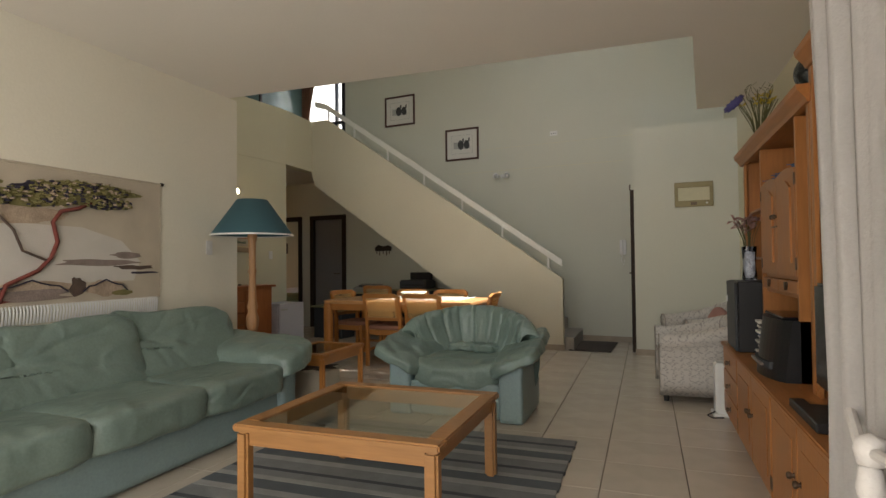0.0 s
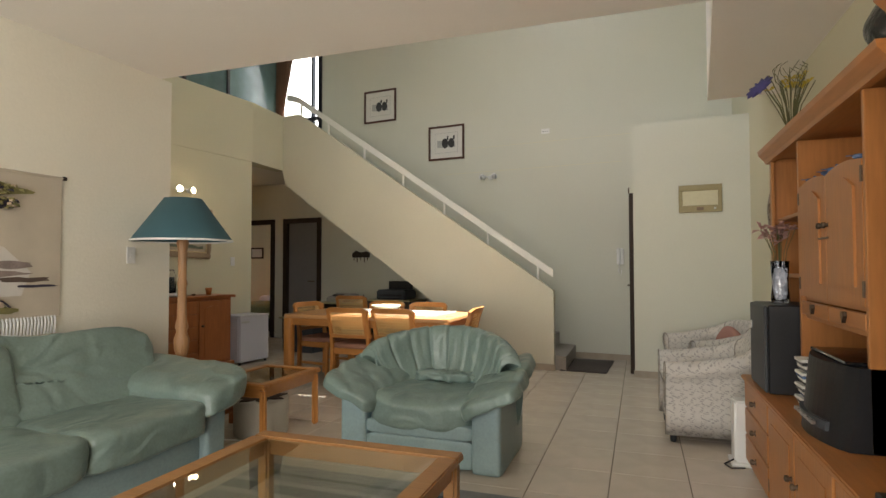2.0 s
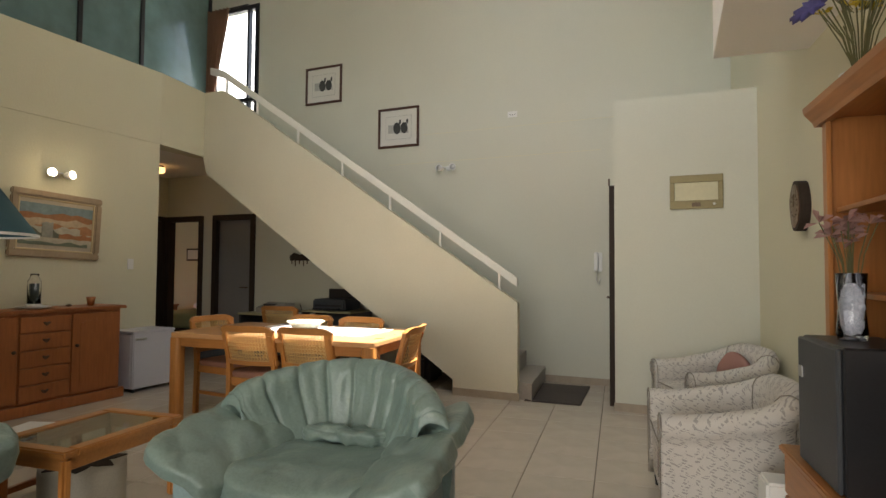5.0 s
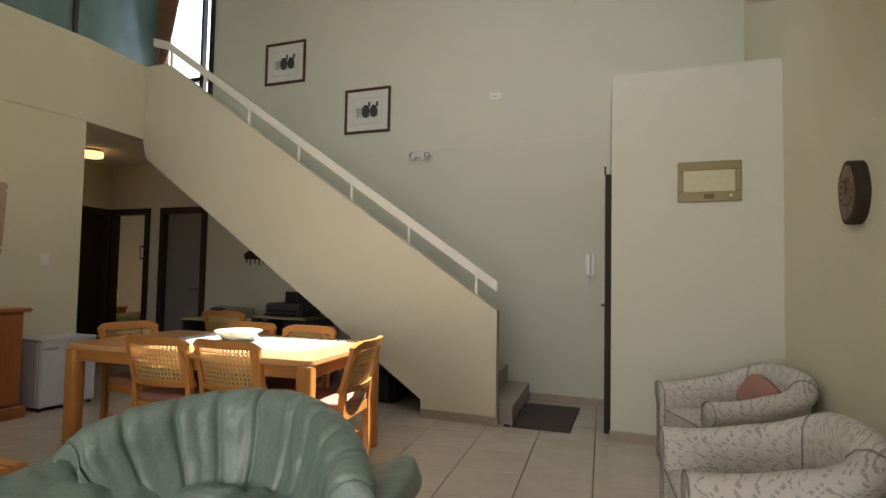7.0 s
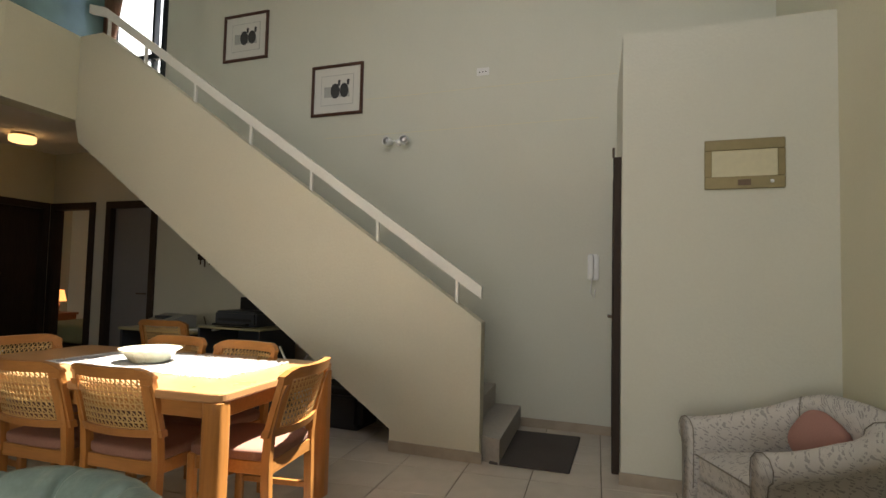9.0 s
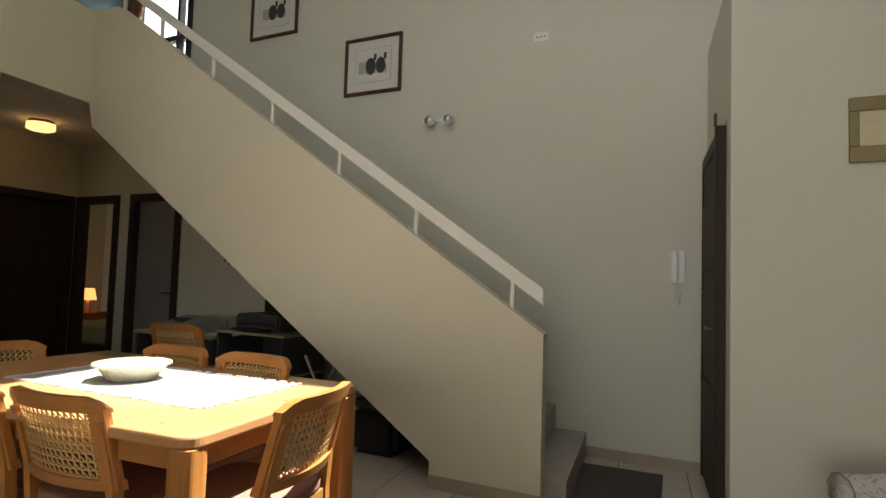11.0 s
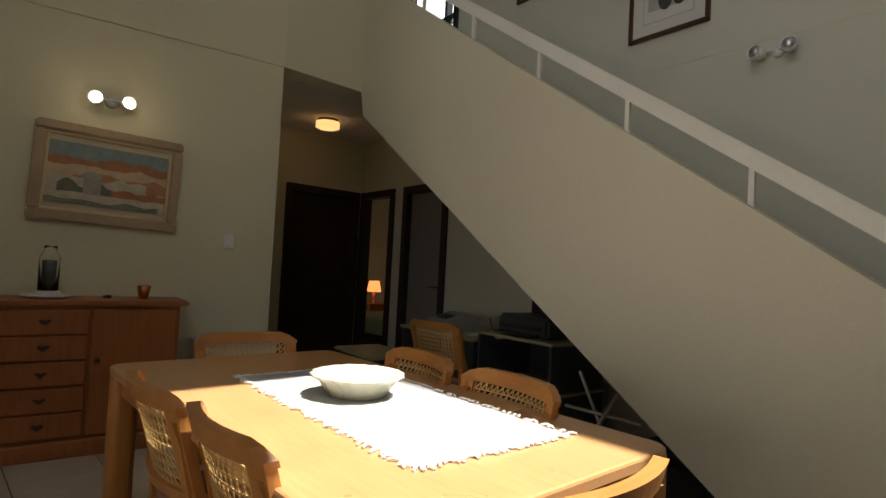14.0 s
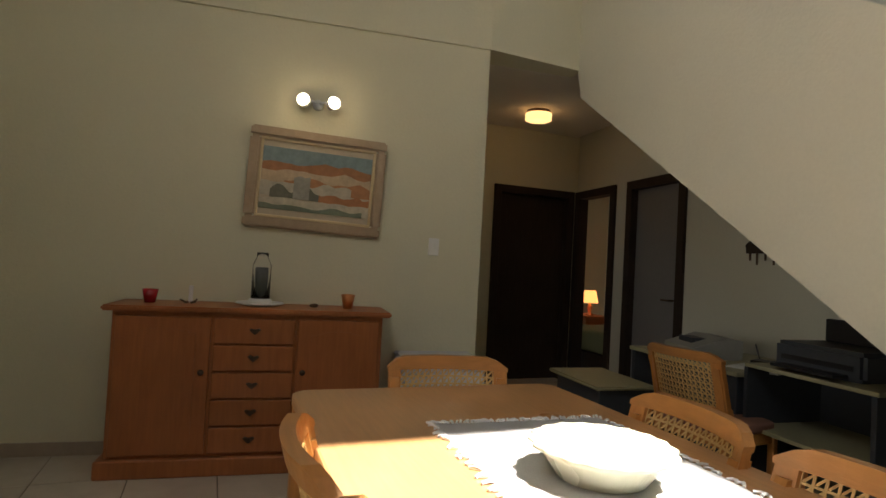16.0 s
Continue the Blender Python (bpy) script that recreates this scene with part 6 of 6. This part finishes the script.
part("control_strip", prism([(x - 0.006, y) for x, y in curve[4:13]] + [(x + 0.02, y) for x, y in reversed(curve[4:13])], "z", 0.05, 0.085), DKGREY, boom, "grey strip of small keys")
for k in range(6):
    part("button", box(-0.187, -0.13 + 0.045 * k, 0.06, -0.17, -0.105 + 0.045 * k, 0.075, 0.002), SILVER, boom)
bks = thing("disc_cases", "uneven stack of disc cases beside the stereo", "disc cases", (0.50, 3.885, BT + 0.001), 0)
for i in range(17):
    part("case", box(-0.062, -0.06, 0.0145 * i, 0.062, 0.06, 0.0145 * i + 0.0125, 0.001), (PAPER, DKGREY, PAPER, BLACK, PAPER, BIRD)[i % 6], bks, at=pose(0.006 * (i * 7 % 4), 0.004 * (i * 5 % 3), 0, 0, 0, (i * 11 % 5) - 2))
tv = thing("television", "black flat television standing on the pine unit", "television", (0.56, 2.62, BT + 0.001), 0)
part("screen", box(-0.05, -0.40, 0.06, -0.01, 0.36, 0.50, 0.012, None, 2), BLACKGLOSS, tv)
part("rear_shell", box(-0.01, -0.3, 0.1, 0.06, 0.26, 0.45, 0.02), BLACK, tv)
part("neck", box(-0.03, -0.06, 0.015, 0.02, 0.06, 0.1), BLACK, tv)
part("stand", box(-0.12, -0.2, 0, 0.12, 0.2, 0.015, 0.005), BLACK, tv)
dvd = thing("disc_player", "thin black disc player on the pine unit", "disc player", (0.43, 2.62, BT + 0.001), 0)
part("case", box(-0.055, -0.2, 0, 0.0, 0.2, 0.035, 0.004), BLACK, dvd)
wlp = thing("table_lamp", "small lamp with a white shade on the shelf", "table lamp", (0.62, 2.82, BT + 0.6405), 0)
part("stem", lathe([(0, 0), (0.05, 0), (0.04, 0.015), (0.01, 0.03), (0.012, 0.12), (0, 0.12)], 0, 0, 0, 14), WHITE, wlp, smooth=True)
part("shade", lathe([(0.09, 0.10), (0.05, 0.26), (0.048, 0.26), (0.088, 0.10), (0.09, 0.10)], 0, 0, 0, 22), CLOTH, wlp, smooth=True)
ht = thing("fan_heater", "white floor fan heater with a black round grille", "heater", (0.36, 4.96, 0), 0)
part("case", box(-0.05, -0.09, 0.02, 0.2, 0.07, 0.40, 0.012, None, 2), WHITE, ht)
part("grille", lathe([(0, 0), (0.06, 0), (0.06, 0.008), (0, 0.012)], 0, 0, 0, 20), BLACK, ht, at=pose(0.09, -0.09, 0.2, 90, 0, 0))
part("foot", box(-0.07, -0.11, 0, 0.2, 0.08, 0.02, 0.004), WHITE, ht)
part("cable", tube([(-0.05, -0.05, 0.03), (-0.11, -0.09, 0.008), (-0.08, -0.16, 0.006), (0.0, -0.13, 0.006)], 0.005, 6), BLACK, ht)

# ---------------------------------------------------------------- woven wall hanging over the sofa
tp = thing("wall_hanging", "woven beige tapestry of an acacia tree with knotted fringe", "tapestry", (LX, 2.35, 0), 0)
WEAVE = material("beige_weave", (0.52, 0.46, 0.37), 0.95, grain=260, vary=0.14, bump=0.004, spots=5)
PALEWEAVE = material("pale_weave", (0.60, 0.57, 0.53), 0.95, grain=260, vary=0.08, bump=0.004, spots=7)
part("backing", box(0.004, -1.3, 0.95, 0.012, 1.085, 1.80, 0.002), WEAVE, tp)
part("rod", tube([(0.012, -1.31, 1.798), (0.012, 1.09, 1.798)], 0.008, 8), WEAVE, tp)
part("rod_end", tube([(0.014, 1.085, 1.798), (0.014, 1.105, 1.798)], 0.013, 10), DARKWOOD, tp, "dark rod end")
def oval(cy, cz, ry, rz, rough, seed, n=26):
    return [(cy + ry * (1 + rough * noise.noise(Vector((math.cos(k * 6.283 / n) * 1.5, math.sin(k * 6.283 / n) * 1.5, seed)))) * math.cos(k * 6.283 / n), cz + rz * (1 + rough * noise.noise(Vector((math.cos(k * 6.283 / n) * 1.5, math.sin(k * 6.283 / n) * 1.5, seed + 9)))) * math.sin(k * 6.283 / n)) for k in range(n)]
YARN = {n: material(n + "_yarn", c, 0.95, grain=120, vary=0.35, bump=0.006, spots=14) for n, c in (("olive", (0.20, 0.18, 0.07)), ("indigo", (0.035, 0.03, 0.05)), ("rust", (0.17, 0.045, 0.035)), ("mauve", (0.25, 0.20, 0.18)), ("brown", (0.10, 0.07, 0.055)), ("tan", (0.42, 0.33, 0.25)))}
layers = [
    (PALEWEAVE, [(-1.28, 1.08), (0.85, 1.08), (0.90, 1.22), (0.75, 1.36), (0.45, 1.44), (-1.28, 1.46)]),
    (YARN["tan"], oval(-0.35, 1.50, 0.75, 0.06, 0.5, 3)),
    (YARN["mauve"], oval(0.55, 1.21, 0.33, 0.022, 0.7, 5)), (YARN["mauve"], oval(0.80, 1.26, 0.14, 0.018, 0.6, 6)),
    (YARN["brown"], oval(0.86, 1.175, 0.14, 0.018, 0.8, 7)), (YARN["indigo"], oval(0.93, 1.135, 0.14, 0.008, 0.6, 8)),
    (YARN["tan"], oval(0.15, 1.05, 0.22, 0.055, 0.4, 11)), (YARN["tan"], oval(0.62, 1.04, 0.13, 0.05, 0.4, 12)),
    (YARN["mauve"], oval(0.05, 1.01, 0.45, 0.028, 0.8, 13)), (YARN["rust"], oval(-0.55, 0.99, 0.6, 0.035, 0.6, 14)),
    (YARN["brown"], oval(0.42, 1.05, 0.05, 0.06, 0.6, 15)), (YARN["olive"], oval(0.75, 1.0, 0.08, 0.018, 0.6, 16)),
    (YARN["indigo"], oval(-0.45, 1.60, 0.30, 0.05, 0.5, 21)), (YARN["olive"], oval(-0.62, 1.68, 0.42, 0.055, 0.4, 22)),
    (YARN["olive"], oval(-0.05, 1.60, 0.33, 0.05, 0.5, 23)), (YARN["indigo"], oval(0.12, 1.66, 0.2, 0.045, 0.5, 24)),
    (YARN["olive"], oval(0.40, 1.69, 0.32, 0.045, 0.4, 25)), (YARN["indigo"], oval(0.50, 1.61, 0.18, 0.04, 0.5, 26)),
    (YARN["olive"], oval(0.28, 1.62, 0.16, 0.04, 0.5, 27)),
]
for i, (mat, pts) in enumerate(layers):
    part("woven_patch", prism([(u + (0.12 if i > 11 else 0.0), v) for u, v in pts], "x", 0.0125, 0.0135 + 0.0009 * (i + 1)), mat, tp)
part("tree_trunk", tube([(0.03, -0.06, 0.98), (0.03, -0.02, 1.08), (0.03, 0.16, 1.16), (0.03, 0.24, 1.24), (0.03, 0.28, 1.34), (0.03, 0.25, 1.46), (0.03, 0.30, 1.53), (0.03, 0.42, 1.56), (0.03, 0.5, 1.60)], 0.013, 8), YARN["rust"], tp, "rust red yarn trunk", True)
part("tree_limb", tube([(0.03, 0.22, 1.22), (0.03, 0.07, 1.28), (0.03, 0.02, 1.40), (0.03, -0.08, 1.50), (0.03, -0.26, 1.54)], 0.008, 8), YARN["brown"], tp, "", True)
for k, (a, b) in enumerate((((-0.1, 1.03), (0.35, 1.04)), ((0.45, 1.02), (0.78, 1.02)))):
    part("outline_cord", tube([(0.032, a[0] + (b[0] - a[0]) * t / 8, a[1] + 0.065 * math.sin(math.pi * t / 8) + 0.01 * math.sin(t * 2)) for t in range(9)], 0.005, 6), YARN["indigo"], tp)
rng = random.Random(12)
for mat, label, n in ((YARN["olive"], "olive yarn tufts of the tree crown", 330), (YARN["indigo"], "dark yarn tufts of the tree crown", 210), (YARN["tan"], "tan yarn tufts of the tree crown", 90)):
    tufts = bmesh.new()
    for k in range(n):
        cy, cz, ry, rz = rng.choice(((-0.50, 1.68, 0.42, 0.06), (-0.33, 1.60, 0.30, 0.055), (0.07, 1.60, 0.33, 0.055), (0.24, 1.66, 0.22, 0.05), (0.52, 1.69, 0.32, 0.05), (0.62, 1.61, 0.2, 0.045)))
        a, r = rng.uniform(0, 6.283), rng.uniform(0, 1) ** 0.6
        y_, z_, l = cy + ry * r * math.cos(a), cz + rz * r * math.sin(a), rng.uniform(0.008, 0.02)
        tube([(0.032, y_ - l, z_), (0.044, y_, z_ + rng.uniform(-0.006, 0.006)), (0.032, y_ + l, z_ + rng.uniform(-0.006, 0.006))], rng.uniform(0.004, 0.008), 5, tufts)
    part("crown_tufts", tufts, mat, tp, label)
fg = bmesh.new()
for k in range(118):
    y_ = -1.29 + k * 0.02
    tube([(0.01, y_, 0.955), (0.016, y_ + 0.004, 0.92), (0.010, y_ + 0.001, 0.845)], 0.006, 5, fg)
f_ob = part("fringe", fg, CLOTH, tp, "white knotted fringe")

# ---------------------------------------------------------------- floor tiles, nearest stretch singly
TS, X_LINE, Y_LINE = 0.435, -0.415, 3.63
floor_ob = bpy.data.objects["floor"]
tb = box(-TS / 2 + 0.0025, -TS / 2 + 0.0025, -0.012, TS / 2 - 0.0025, TS / 2 - 0.0025, 0.0, 0.002)
tile_mesh = finish(tb, "floor_tile", TILE)
far = bmesh.new()
for i in range(-20, 5):
    for j in range(-12, 19):
        cx, cy = X_LINE + TS * (i + 0.5), Y_LINE + TS * (j + 0.5)
        if cx < -8.9 or cx > 1.2 or cy < -1.5 or cy > 11.2:
            continue
        if -3.7 < cx < 0.9 and 2.2 < cy < 9.0 or -5.4 < cx <= -3.7 and 5.0 < cy < 8.0:
            t_ob = new("floor_tile", tile_mesh)
            t_ob.location = (cx, cy, 0)
            t_ob.parent = floor_ob
        else:
            box(cx - TS / 2 + 0.0025, cy - TS / 2 + 0.0025, -0.005, cx + TS / 2 - 0.0025, cy + TS / 2 - 0.0025, 0.0, 0, far)
rest = part("outer_tiles", far, TILE, floor_ob)
rest["kind"] = "stuff"
